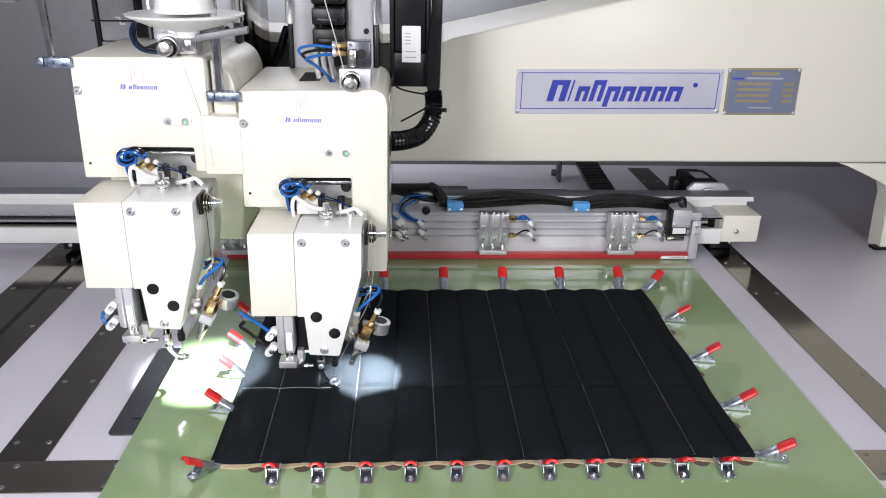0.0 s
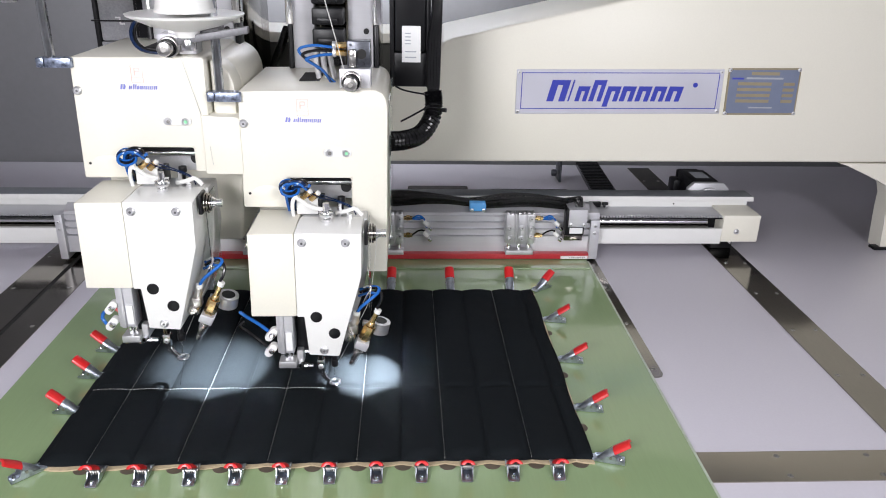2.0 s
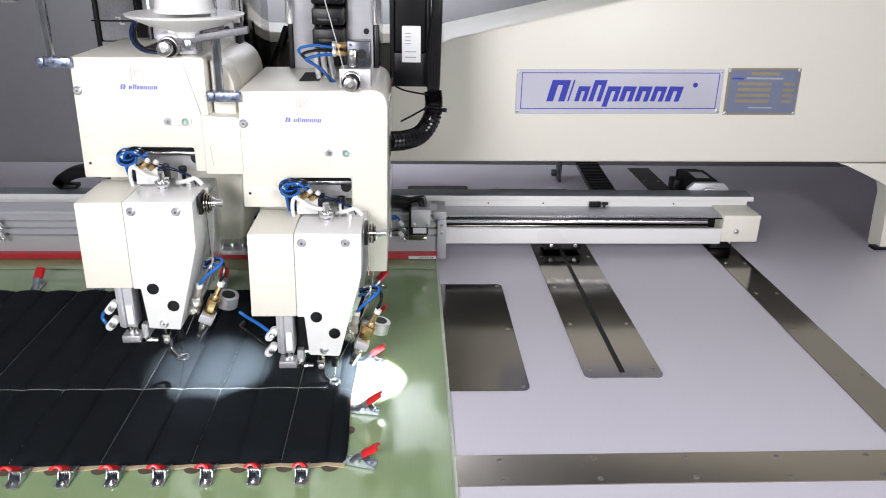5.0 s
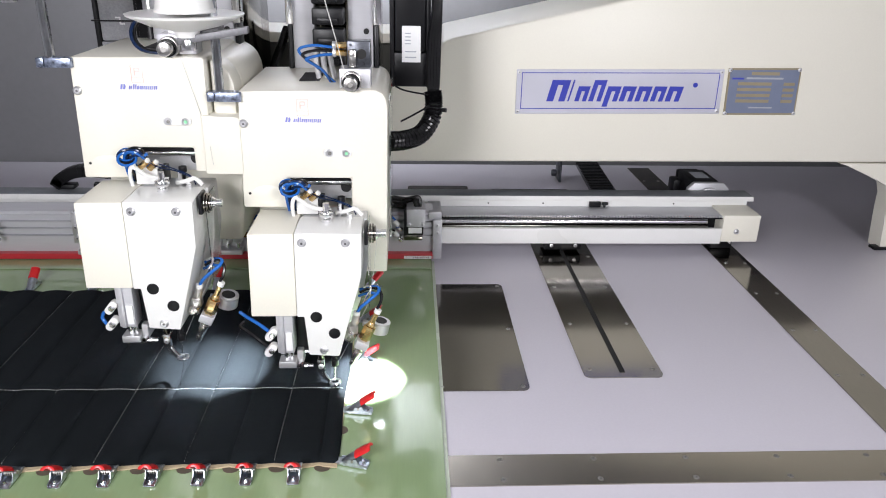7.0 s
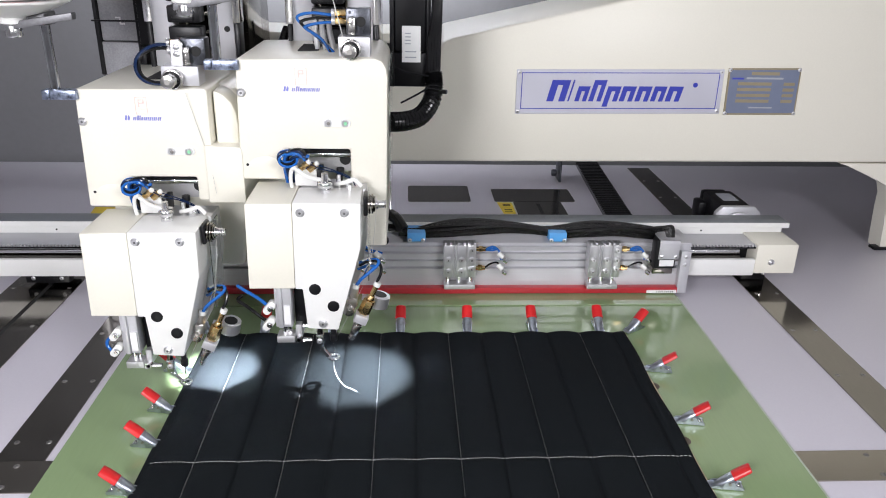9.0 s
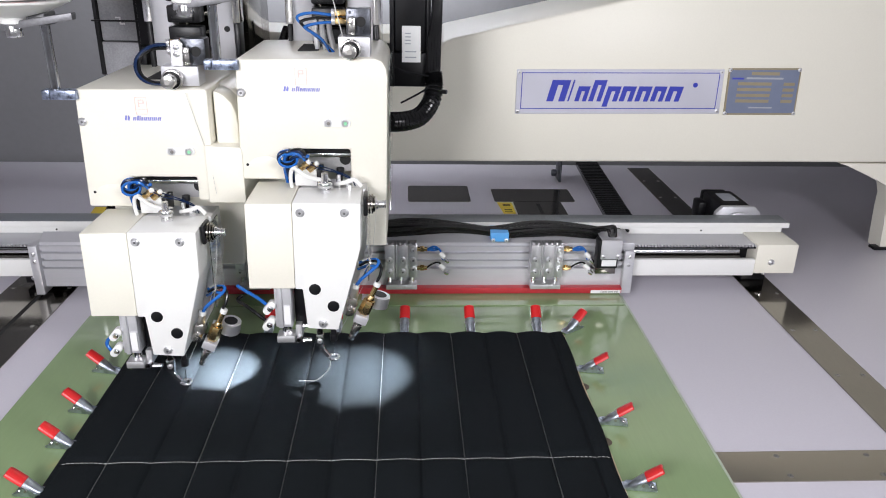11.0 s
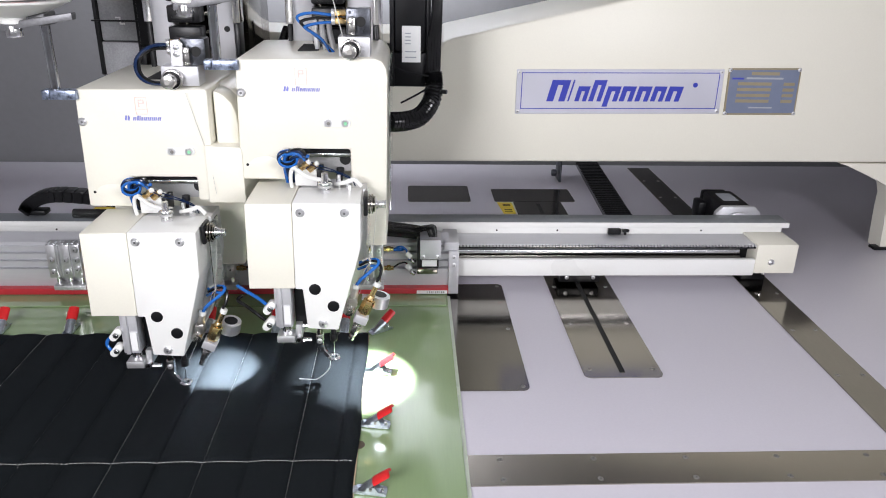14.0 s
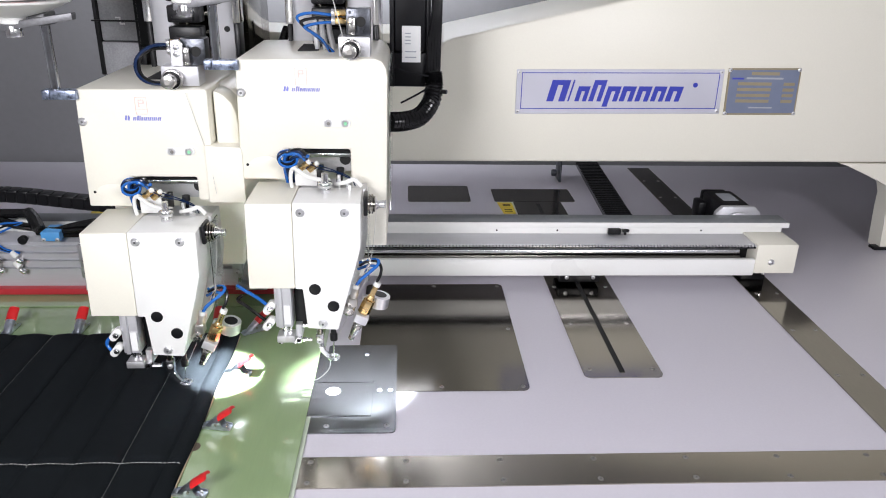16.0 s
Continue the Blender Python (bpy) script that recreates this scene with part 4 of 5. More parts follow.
    prism(bm, [(-0.044, 0.2895), (0.058, 0.2895), (0.060, 0.22), (0.050, 0.16), (0.030, 0.10), (-0.028, 0.10), (-0.04, 0.165)], 0.046, 0.10, 0.002)
    part("head_frame", bm, ALU_MATT, ob, "grey cast head frame")
    screws(ob, [pose(x, -0.032, z, 90, -a, 0) for x, z, a in ((-0.034, 0.278, 20), (0.030, 0.278, 70), (-0.008, 0.097, 130))], BOLT)
    for x, z in ((-0.018, 0.155), (0.009, 0.1265)):
        bm = B()
        cyl(bm, (x, -0.0335, z), (x, -0.028, z), 0.0090, seg=24, b=0.001)
        part("hole_plug", bm, BLACK, ob, "round black hole plug")
    # chrome pin, white box, valve and coiled tubes in the gap
    bm = B()
    cyl(bm, (-0.002, 0.02, 0.291), (-0.002, 0.02, 0.300), 0.008, seg=16, b=0.001)
    cyl(bm, (-0.002, 0.02, 0.300), (-0.002, 0.02, 0.309), 0.011, seg=16, b=0.002)
    cyl(bm, (-0.002, 0.02, 0.309), (-0.002, 0.02, 0.322), 0.005, seg=12)
    cyl(bm, (0.016, 0.05, 0.291), (0.016, 0.05, 0.312), 0.0035, seg=10)
    cyl(bm, (0.032, 0.04, 0.291), (0.032, 0.04, 0.298), 0.005, seg=10)
    part("oil_pin", bm, CHROME, ob, "chrome oil pin")
    bm = B()
    box(bm, -0.052, -0.018, 0.055, 0.085, 0.291, 0.318, 0.002)
    part("valve_box", bm, NYLON, ob, "white valve box")
    bm = B()
    box(bm, -0.018, -0.010, 0.055, 0.09, 0.291, 0.316, 0.001)
    part("valve_side", bm, BLACK, ob)
    bm = B()
    cyl(bm, (0.018, 0.062, 0.291), (0.018, 0.062, 0.316), 0.0036, seg=12)
    cyl(bm, (0.018, 0.062, 0.310), (0.018, 0.062, 0.319), 0.0062, seg=14, b=0.001)
    part("connector", bm, BLACK, ob)
    bm = B()
    cyl(bm, (0.020, 0.1335, 0.312), (0.020, 0.1345, 0.312), 0.009, seg=18)
    part("round_opening", bm, SLOT, ob, "round dark opening")
    bm = B()
    cyl(bm, (-0.042, 0.052, 0.320), (-0.030, 0.048, 0.330), 0.0048, seg=8)
    part("brass_fitting", bm, BRASS, ob, "brass air fitting")
    bm = B()
    cyl(bm, (-0.029, 0.053, 0.317), (-0.018, 0.050, 0.327), 0.0048, seg=8)
    part("brass_fitting", bm, BRASS, ob, "brass air fitting")
    for p, q in (((-0.030, 0.048, 0.330), (-0.027, 0.047, 0.333)), ((-0.018, 0.050, 0.327), (-0.015, 0.049, 0.330))):
        bm = B()
        cyl(bm, p, q, 0.0038, seg=14, b=0.0006)
        part("collar", bm, NYLON, ob, "white push-in collar")
    bm = B()
    tube(bm, [(-0.056, 0.050, 0.290), (-0.057, 0.047, 0.306), (-0.054, 0.044, 0.320), (-0.046, 0.042, 0.325)], 0.0030, 6, 8)
    part("white_tube", bm, NYLON, ob, "white plastic tube")
    for k in range(5):
        bm = B()
        s = k * 0.004
        top = 0.338 + 0.003 * k if k < 3 else 0.334
        tube(bm, [(-0.066 + s, 0.074, 0.290), (-0.068 + s, 0.066, 0.315), (-0.064 + s * 0.7, 0.056, top), (-0.046 + s, 0.048, top + 0.006), (-0.032, 0.052, 0.330 + s * 0.5), (-0.034, 0.06, 0.315)], 0.0024, 6, 8)
        part("air_tube", bm, (BLUE, NAVY, RUBBER, NAVY, BLUE)[k], ob)
    for k in range(4):
        bm = B()
        r, cx, cz = 0.0125 + 0.0012 * (k % 2), -0.064 + 0.0015 * k, 0.336 - 0.001 * k
        ring = [(cx + r * math.cos(a), 0.062 - 0.004 * k + 0.006 * math.sin(a), cz + 0.62 * r * math.sin(a)) for a in (2 * math.pi * i / 22 for i in range(23))]
        tube(bm, ring, 0.0021, 1, 8, smooth=False)
        part("tube_coil", bm, (BLUE, NAVY, RUBBER, BLUE)[k], ob, "coil of blue air tube")
    bm = B()
    tube(bm, [(-0.050, 0.046, 0.322), (-0.03, 0.036, 0.312), (-0.012, 0.03, 0.309), (0.004, 0.034, 0.306)], 0.0034, 6, 8)
    tube(bm, [(0.010, 0.05, 0.296), (0.026, 0.046, 0.300), (0.04, 0.044, 0.305), (0.052, 0.04, 0.296)], 0.0034, 6, 8)
    part("white_tube", bm, NYLON, ob, "white plastic tube")
    bm = B()
    tube(bm, [(-0.036, 0.05, 0.335), (-0.014, 0.05, 0.326), (0.012, 0.052, 0.316), (0.034, 0.046, 0.308), (0.042, 0.04, 0.296)], 0.0009, 6, 6)
    tube(bm, [(-0.034, 0.05, 0.332), (-0.012, 0.045, 0.322), (0.014, 0.05, 0.314), (0.036, 0.044, 0.306)], 0.0009, 6, 6)
    part("signal_wire", bm, NAVY, ob)
    bm = B()
    cyl(bm, (-0.066, 0.120, 0.325), (0.031, 0.120, 0.325), 0.005, seg=12)
    part("inner_bar", bm, CHROME, ob, "bright bar inside the casing")
    # thread tension dial on the side
    bm = B()
    box(bm, 0.0565, 0.0625, -0.014, 0.016, 0.266, 0.297, 0.002)
    part("tension_mount", bm, BLACK, ob, "black tension mount")
    bm = B()
    for x, r in ((0.060, 0.013), (0.064, 0.015), (0.068, 0.015), (0.071, 0.012)):
        cyl(bm, (x, 0.0, 0.281), (x + 0.0028, 0.0, 0.281), r, seg=24, b=0.0006)
    part("tension_disc", bm, STEEL, ob, "steel tension discs")
    bm = B()
    for k in range(6):
        cyl(bm, (0.0745 + k * 0.0011, 0, 0.281), (0.0751 + k * 0.0011, 0, 0.281), 0.0095 - k * 0.0008, seg=18)
    cyl(bm, (0.050, 0, 0.281), (0.088, 0, 0.281), 0.0036, seg=12)
    for k in range(4):
        cyl(bm, (0.0805 + k * 0.0024, 0, 0.281), (0.0822 + k * 0.0024, 0, 0.281), 0.0062, seg=16, b=0.0005)
    part("tension_knob", bm, CHROME, ob, "chrome tension knob with spring")
    bm = B()
    box(bm, 0.0605, 0.062, 0.01, 0.07, 0.15, 0.285)
    part("side_guard", bm, CLEAR, ob, "clear acrylic side guard")
    if wide:
        bm = B()
        box(bm, 0.0935, 0.0955, 0.09, 0.30, 0.24, 0.465)
        part("edge_guard", bm, CLEAR, ob, "clear acrylic edge guard")
    bm = B()
    tube(bm, [(0.075, 0.0, 0.27), (0.07, 0.0, 0.22), (0.062, 0.0, 0.17), (0.05, 0.0, 0.14), (0.012, 0.0, 0.06)], 0.0003, 4, 5)
    part("needle_thread", bm, THREAD, ob, "fine white thread")
    # small air cylinder with bracket below the box cover
    bm = B()
    box(bm, -0.084, -0.058, -0.012, 0.02, 0.080, 0.156, 0.0015)
    box(bm, -0.079, -0.072, -0.016, -0.011, 0.080, 0.156, 0.001)
    ac = part("foot_cylinder", bm, ALU, ob, "small aluminium air cylinder")
    bm = B()
    box(bm, -0.070, -0.060, -0.0145, -0.0122, 0.086, 0.118)
    part("label", bm, LABEL, ac)
    bm = B()
    box(bm, -0.057, -0.036, 0.012, 0.03, 0.070, 0.156, 0.001)
    part("guide_block", bm, BLACK, ob, "black guide block")
    bm = B()
    cyl(bm, (-0.072, 0.0, 0.06), (-0.072, 0.0, 0.085), 0.0045, seg=14)
    cyl(bm, (-0.064, 0.0, 0.06), (-0.064, 0.0, 0.085), 0.003, seg=12)
    part("piston_rod", bm, CHROME, ac)
    bm = B()
    box(bm, -0.084, -0.056, -0.012, 0.012, 0.052, 0.0635, 0.0012)
    box(bm, -0.056, -0.046, 0.0, 0.03, 0.054, 0.078, 0.0012, m=None)
    br = part("foot_bracket", bm, ALU_MATT, ob, "steel angle bracket")
    bm = B()
    for p, q in (((-0.080, 0, 0.046), (-0.080, 0, 0.053)), ((-0.058, 0, 0.046), (-0.058, 0, 0.053)), ((-0.050, -0.012, 0.056), (-0.050, 0.004, 0.056)), ((-0.044, -0.006, 0.054), (-0.030, -0.006, 0.054)), ((-0.046, 0.012, 0.07), (-0.036, 0.012, 0.07))):
        cyl(bm, p, q, 0.0036, seg=8)
        cyl(bm, p, Vector(p).lerp(Vector(q), 0.4), 0.0048, seg=8)
    part("bracket_bolt", bm, CHROME, br)
    for cx, cz in ((-0.092, 0.1145), (-0.0945, 0.0865)):
        bm = B()
        oval = []
        for k in range(20):
            a = 2 * math.pi * k / 20
            u, v = 0.0064 * math.cos(a), 0.0062 * math.sin(a) + (0.0065 if math.sin(a) >= 0 else -0.0065)
            oval.append((cx + u * math.cos(0.7) + v * math.sin(0.7), cz - u * math.sin(0.7) + v * math.cos(0.7)))
        prism(bm, oval, -0.0165, -0.004, 0.0018, 2)
        f = part("air_fitting", bm, NYLON, ob, "white push-in air fitting")
        bm = B()
        cyl(bm, (cx + 0.002, -0.0205, cz + 0.001), (cx + 0.002, -0.0160, cz + 0.001), 0.0046, seg=14, b=0.0007)
        cyl(bm, (cx + 0.002, -0.0225, cz + 0.001), (cx + 0.002, -0.0204, cz + 0.001), 0.0028, seg=12)
        part("fitting_screw", bm, CHROME, f)
        bm = B()
        cyl(bm, (cx + 0.004, -0.009, cz + 0.003), (-0.080, -0.004, cz + 0.006), 0.0045, seg=12)
        part("fitting_stem", bm, SATIN, f)
    if wide:
        bm = B()
        tube(bm, [(-0.097, -0.010, 0.119), (-0.110, -0.006, 0.128), (-0.128, 0.004, 0.134), (-0.146, 0.02, 0.137)], 0.0028, 6, 8)
        part("air_tube", bm, BLUE, ob, "blue air tube")
        bm = B()
        tube(bm, [(-0.100, -0.010, 0.091), (-0.114, -0.006, 0.101), (-0.132, 0.004, 0.110), (-0.146, 0.014, 0.115), (-0.14, 0.02, 0.120)], 0.0028, 6, 8)
        part("air_tube", bm, RUBBER, ob, "black air tube")
    else:
        bm = B()
        tube(bm, [(-0.099, -0.010, 0.108), (-0.107, -0.008, 0.103), (-0.110, -0.008, 0.093), (-0.103, -0.010, 0.083)], 0.0028, 6, 8)
        part("air_tube", bm, BLUE, ob, "blue air tube")
    # needle bar and presser foot
    bm = B()
    cyl(bm, (-0.018, 0.0, 0.050), (-0.018, 0.0, 0.10), 0.0048, seg=14)
    part("presser_bar", bm, STEEL, ob, "steel presser bar")
    bm = B()
    cyl(bm, (0.004, 0.0, 0.058), (0.004, 0.0, 0.10), 0.0045, seg=14)
    cyl(bm, (0.004, 0.0, 0.050), (0.004, 0.0, 0.062), 0.0060, seg=14, b=0.0008)
    part("needle_bar", bm, BLACK, ob, "dark needle bar")
    bm = B()
    cyl(bm, (0.003, 0.0, 0.016), (0.004, 0.0, 0.052), 0.0011, seg=8)
    part("needle", bm, CHROME, ob, "steel needle")
    bm = B()
    box(bm, -0.024, -0.012, -0.005, 0.005, 0.040, 0.062, 0.0012)
    prism(bm, [(-0.023, 0.042), (-0.013, 0.042), (-0.010, 0.032), (-0.002, 0.022), (-0.004, 0.017), (-0.010, 0.020), (-0.018, 0.030)], -0.003, 0.003, 0.001, 1)
    foot = part("presser_foot", bm, CHROME, ob, "chrome presser foot")
    bm = B()
    for k in range(24):
        a, b_ = 2 * math.pi * k / 24, 2 * math.pi * (k + 1) / 24
        tube(bm, [(0.003 + 0.0078 * math.cos(a), 0.0078 * math.sin(a), 0.0185), (0.003 + 0.0078 * math.cos(b_), 0.0078 * math.sin(b_), 0.0185)], 0.0026, 1, 6, smooth=False)
    part("foot_ring", bm, CHROME, foot, "round chrome foot ring")
    screws(foot, [pose(-0.018, -0.005, 0.051, 90)])
    # blower nozzle, brass fitting and lamp beside the needle
    n0, n1 = Vector((0.031, 0.0, 0.052)), Vector((0.075, 0.0, 0.149))
    bm = B()
    cyl(bm, n0, n0.lerp(n1, 0.10), 0.0046, 0.0052, 16, 0.0004)
    cyl(bm, n0.lerp(n1, 0.09), n0.lerp(n1, 0.27), 0.0056, 0.0078, 16, 0.0004)
    cyl(bm, n0.lerp(n1, 0.27), n0.lerp(n1, 0.37), 0.0062, 0.0062, 16)
    part("blower_nozzle", bm, NICKEL, ob, "tapered steel blower nozzle")
    bm = B()
    cyl(bm, n0.lerp(n1, 0.48), n0.lerp(n1, 0.72), 0.0096, seg=6, b=0.0008)
    cyl(bm, n0.lerp(n1, 0.73), n0.lerp(n1, 0.80), 0.0070, 0.0050, 14, 0.0005)
    cyl(bm, n0.lerp(n1, 0.72), n0.lerp(n1, 0.98), 0.0042, seg=10)
    bf = part("brass_fitting", bm, BRASS, ob, "hexagonal brass fitting")
    bm = B()
    cyl(bm, n0.lerp(n1, 0.96), n0.lerp(n1, 1.03), 0.0056, seg=14, b=0.0006)
    part("collar", bm, NYLON, bf, "white push-in collar")
    bm = B()
    t = B()
    box(t, -0.0115, 0.0115, -0.0105, 0.0105, -0.008, 0.006, 0.001)
    add(bm, t, Matrix.Translation(n0.lerp(n1, 0.41)) @ (n1 - n0).to_track_quat("Z", "Y").to_matrix().to_4x4() @ pose(0, 0, 0, 0, 0, 0))
    nb = part("nozzle_block", bm, ALU, ob, "aluminium nozzle block")
    bm = B()
    cyl(bm, (0.030, -0.012, 0.106), (0.032, 0.008, 0.108), 0.0085, seg=18, b=0.001)
    cyl(bm, (0.030, -0.0135, 0.106), (0.030, -0.0115, 0.106), 0.0040, seg=6)
    box(bm, 0.028, 0.043, -0.008, 0.008, 0.112, 0.126, 0.0012)
    cyl(bm, (0.037, 0, 0.124), (0.041, 0, 0.142), 0.0062, 0.0055, 14, 0.0006)
    cyl(bm, (0.020, 0.006, 0.098), (0.036, 0.006, 0.098), 0.0036, seg=10)
    part("swivel_joint", bm, NICKEL, ob, "steel swivel joint")
    bm = B()
    cyl(bm, (0.041, 0, 0.142), (0.042, 0, 0.148), 0.0058, seg=14, b=0.0006)
    part("collar", bm, NYLON, ob, "white push-in collar")
    bm = B()
    tube(bm, [(0.042, 0.0, 0.146), (0.049, -0.002, 0.157), (0.062, 0.0, 0.168), (0.075, 0.006, 0.178), (0.076, 0.014, 0.183), (0.062, 0.022, 0.181), (0.046, 0.03, 0.172)], 0.0026, 6, 8)
    tube(bm, [(0.072, 0.008, 0.176), (0.060, 0.014, 0.174), (0.044, 0.026, 0.163)], 0.0023, 6, 8)
    part("air_tube", bm, BLUE, ob, "blue air tube")
    bm = B()
    tube(bm, [(0.072, 0.0, 0.150), (0.079, 0.001, 0.162), (0.081, 0.006, 0.174), (0.074, 0.014, 0.182), (0.06, 0.022, 0.178), (0.046, 0.03, 0.168)], 0.0025, 6, 8)
    part("air_tube", bm, RUBBER, ob, "black air tube")
    bm = B()
    tube(bm, [(0.052, 0.01, 0.156), (0.058, 0.006, 0.172), (0.064, 0.006, 0.182), (0.062, 0.012, 0.187), (0.052, 0.02, 0.180)], 0.0018, 6, 6)
    part("thread_guide", bm, CHROME, ob, "bent steel thread guide")
    # ring lamp: a glowing disc deep in a short tube
    lamp_at = Matrix.Translation((0.076, 0.026, 0.108)) @ Matrix.Rotation(radians(0 if wide else 8), 4, "X") @ Matrix.Rotation(radians(13), 4, "Y")
    bm, t = B(), B()
    prof = [(0.0165, 0.010), (0.0165, -0.009), (0.0150, -0.010), (0.0097, -0.010), (0.0092, -0.008), (0.0055, 0.006), (0.0055, 0.010)]
    rings = [[t.verts.new((r * math.cos(a), r * math.sin(a), z)) for a in (2 * math.pi * k / 28 for k in range(28))] for r, z in prof]
    for i in range(len(rings)):
        a, b_ = rings[i], rings[(i + 1) % len(rings)]
        for k in range(28):
            t.faces.new((a[k], a[(k + 1) % 28], b_[(k + 1) % 28], b_[k]))
    bmesh.ops.recalc_face_normals(t, faces=t.faces)
    cyl(t, (0, 0, 0.0085), (0, 0, 0.0105), 0.012, seg=28)
    box(t, -0.028, -0.014, -0.004, 0.004, -0.004, 0.004, 0.0005)
    add(bm, t, lamp_at)
    lamp = part("work_lamp", bm, SATIN, ob, "round aluminium work lamp, switched on")
    bm, t = B(), B()
    bmesh.ops.create_circle(t, cap_ends=True, segments=20, radius=0.0019, matrix=Matrix.Translation((0, 0, 0.0055)) @ Matrix.Rotation(math.pi, 4, "X"))
    add(bm, t, lamp_at)
    lamp_top, t2 = B(), B()
    cyl(t2, (0, 0, 0.0106), (0, 0, 0.0110), 0.0105, seg=24)
    add(lamp_top, t2, lamp_at)
    part("lamp_recess", lamp_top, BLACK, lamp, "dark recess in the lamp top")
    part("lamp_disc", bm, LED, lamp, "bright white lamp disc")
    # on top: thread knob, valve, tubes
    bm = B()
    kx, vx = (0.037, 0.0) if wide else (0.012, -0.006)
    cyl(bm, (kx, 0.078, 0.494), (kx, 0.10, 0.494), 0.0155, seg=24, b=0.002)
    cyl(bm, (kx, 0.062, 0.494), (kx, 0.078, 0.494), 0.009, 0.011, 20, 0.001)
    cyl(bm, (kx, 0.056, 0.494), (kx, 0.062, 0.494), 0.0105, seg=20, b=0.0015)
    kn = part("thread_knob", bm, NICKEL, ob, "chrome thread tension knob")
    bm = B()
    cyl(bm, (kx, 0.0765, 0.494), (kx, 0.0785, 0.494), 0.0132, seg=24)
    part("knob_groove", bm, BLACK, kn, "dark groove")
    bm = B()
    cyl(bm, (kx, 0.0552, 0.494), (kx, 0.0562, 0.494), 0.0042, seg=6)
    part("knob_socket", bm, DULL, kn, "dark hexagonal socket")
    bm = B()
    box(bm, kx - 0.019, kx + 0.029 + (0.0 if wide else 0.008), 0.092, 0.13, 0.4825, 0.512, 0.002)
    part("valve_base", bm, ALU, ob, "silver valve base")
    bm = B()
    box(bm, 0.030 + vx, 0.066 + vx, 0.10, 0.13, 0.5125, 0.552, 0.002)
    cyl(bm, (0.036 + vx, 0.099, 0.546), (0.036 + vx, 0.101, 0.546), 0.0022, seg=10)
    vb = part("valve_block", bm, VALVE, ob, "dark cast valve block")
    bm = B()
    cyl(bm, (0.052 + vx, 0.0985, 0.533), (0.052 + vx, 0.1005, 0.533), 0.0075, seg=20)
    part("valve_port", bm, SLOT, vb, "round black port")
    bm = B()
    box(bm, 0.033 + vx, 0.045 + vx, 0.090, 0.0985, 0.513, 0.541, 0.004)
    cyl(bm, (0.039 + vx, 0.087, 0.533), (0.039 + vx, 0.091, 0.533), 0.004, seg=14, b=0.0006)
    part("valve_lever", bm, NICKEL, vb, "bright steel valve lever")
    bm = B()
    cyl(bm, (0.013 + vx, 0.108, 0.5445), (0.030 + vx, 0.108, 0.5445), 0.0048, seg=6, b=0.0006)
    part("brass_fitting", bm, BRASS, ob, "brass air fitting")
    bm = B()
    cyl(bm, (0.013 + vx, 0.108, 0.533), (0.030 + vx, 0.108, 0.533), 0.0048, seg=6, b=0.0006)
    part("brass_fitting", bm, BRASS, ob, "brass air fitting")
    for z in (0.5445, 0.533):
        bm = B()
        cyl(bm, (0.008 + vx, 0.108, z), (0.0135 + vx, 0.108, z), 0.0058, seg=16, b=0.0006)
        part("collar", bm, SATIN, ob, "bright push-in collar")
    for k in range(3 if wide else 2):
        bm = B()
        q = k * 0.005
        if wide:
            tube(bm, [(0.008, 0.11, 0.541 - q), (-0.02 + q * 0.6, 0.106, 0.544 - q * 1.5), (-0.040 + q, 0.10, 0.540 - q * 1.5), (-0.039 + q, 0.103, 0.531 - q), (-0.02 + q, 0.122, 0.511 - q * 0.6), (0.006 - q * 0.6, 0.15, 0.482)], 0.0022, 7, 8)
        else:
            tube(bm, [(0.008, 0.11, 0.541 - q), (-0.018, 0.102, 0.540 - q), (-0.040 + q, 0.096, 0.524), (-0.043 + q, 0.094, 0.503), (-0.030 + q, 0.094, 0.488 + q * 0.3), (0.0, 0.098, 0.484 + q * 0.4), (0.022, 0.10, 0.485 + q * 0.4)], 0.0029 - 0.0006 * k, 7, 8)
        part("air_tube", bm, (BLUE if k != 1 else RUBBER) if wide else (NAVY if k == 0 else RUBBER), ob)
    if wide:
        bm = B()
        for k in range(3):
            tube(bm, [(-0.022 + k * 0.013, 0.18, 0.482), (-0.026 + k * 0.012, 0.185, 0.505), (-0.027 + k * 0.011, 0.19, 0.528)], 0.0045, 4, 8)
        part("grey_hose", bm, ALU_MATT, ob, "pale grey hoses")
    else:
        bm = B()
        prism(bm, [(0.010, 0.512), (0.028, 0.512), (0.030, 0.545), (0.024, 0.552), (0.012, 0.550)], 0.090, 0.094, 0.0008, 1)
        bp = part("valve_bracket", bm, SATIN, ob, "bright steel valve bracket")
        screws(bp, [pose(0.020, 0.0898, z, 90) for z in (0.530, 0.540)])
    bm = B()
    if wide:
        tube(bm, [(-0.012, 0.09, 0.66), (0.012, 0.085, 0.57), (0.030, 0.076, 0.50)], 0.0009, 5, 6)
    else:
        tube(bm, [(0.030, 0.074, 0.48), (0.042, 0.0765, 0.43), (0.056, 0.0775, 0.37), (0.064, 0.068, 0.32)], 0.00035, 5, 5)
    part("top_thread", bm, THREAD, ob, "fine sewing thread")
    bm = B()
    box(bm, -0.052, -0.02, 0.16, 0.24, 0.4805, 0.4825)
    part("top_opening", bm, SLOT, ob, "dark opening in the top")
    # spool stand at the casing's side
    bm = B()
    box(bm, -0.178, -0.1665, 0.070, 0.092, 0.464, 0.478, 0.0012)
    box(bm, -0.166, -0.128, 0.070, 0.092, 0.464, 0.478, 0.0012)
    part("stand_bar", bm, BLUED, ob, "milled aluminium bar")
    bm = B()
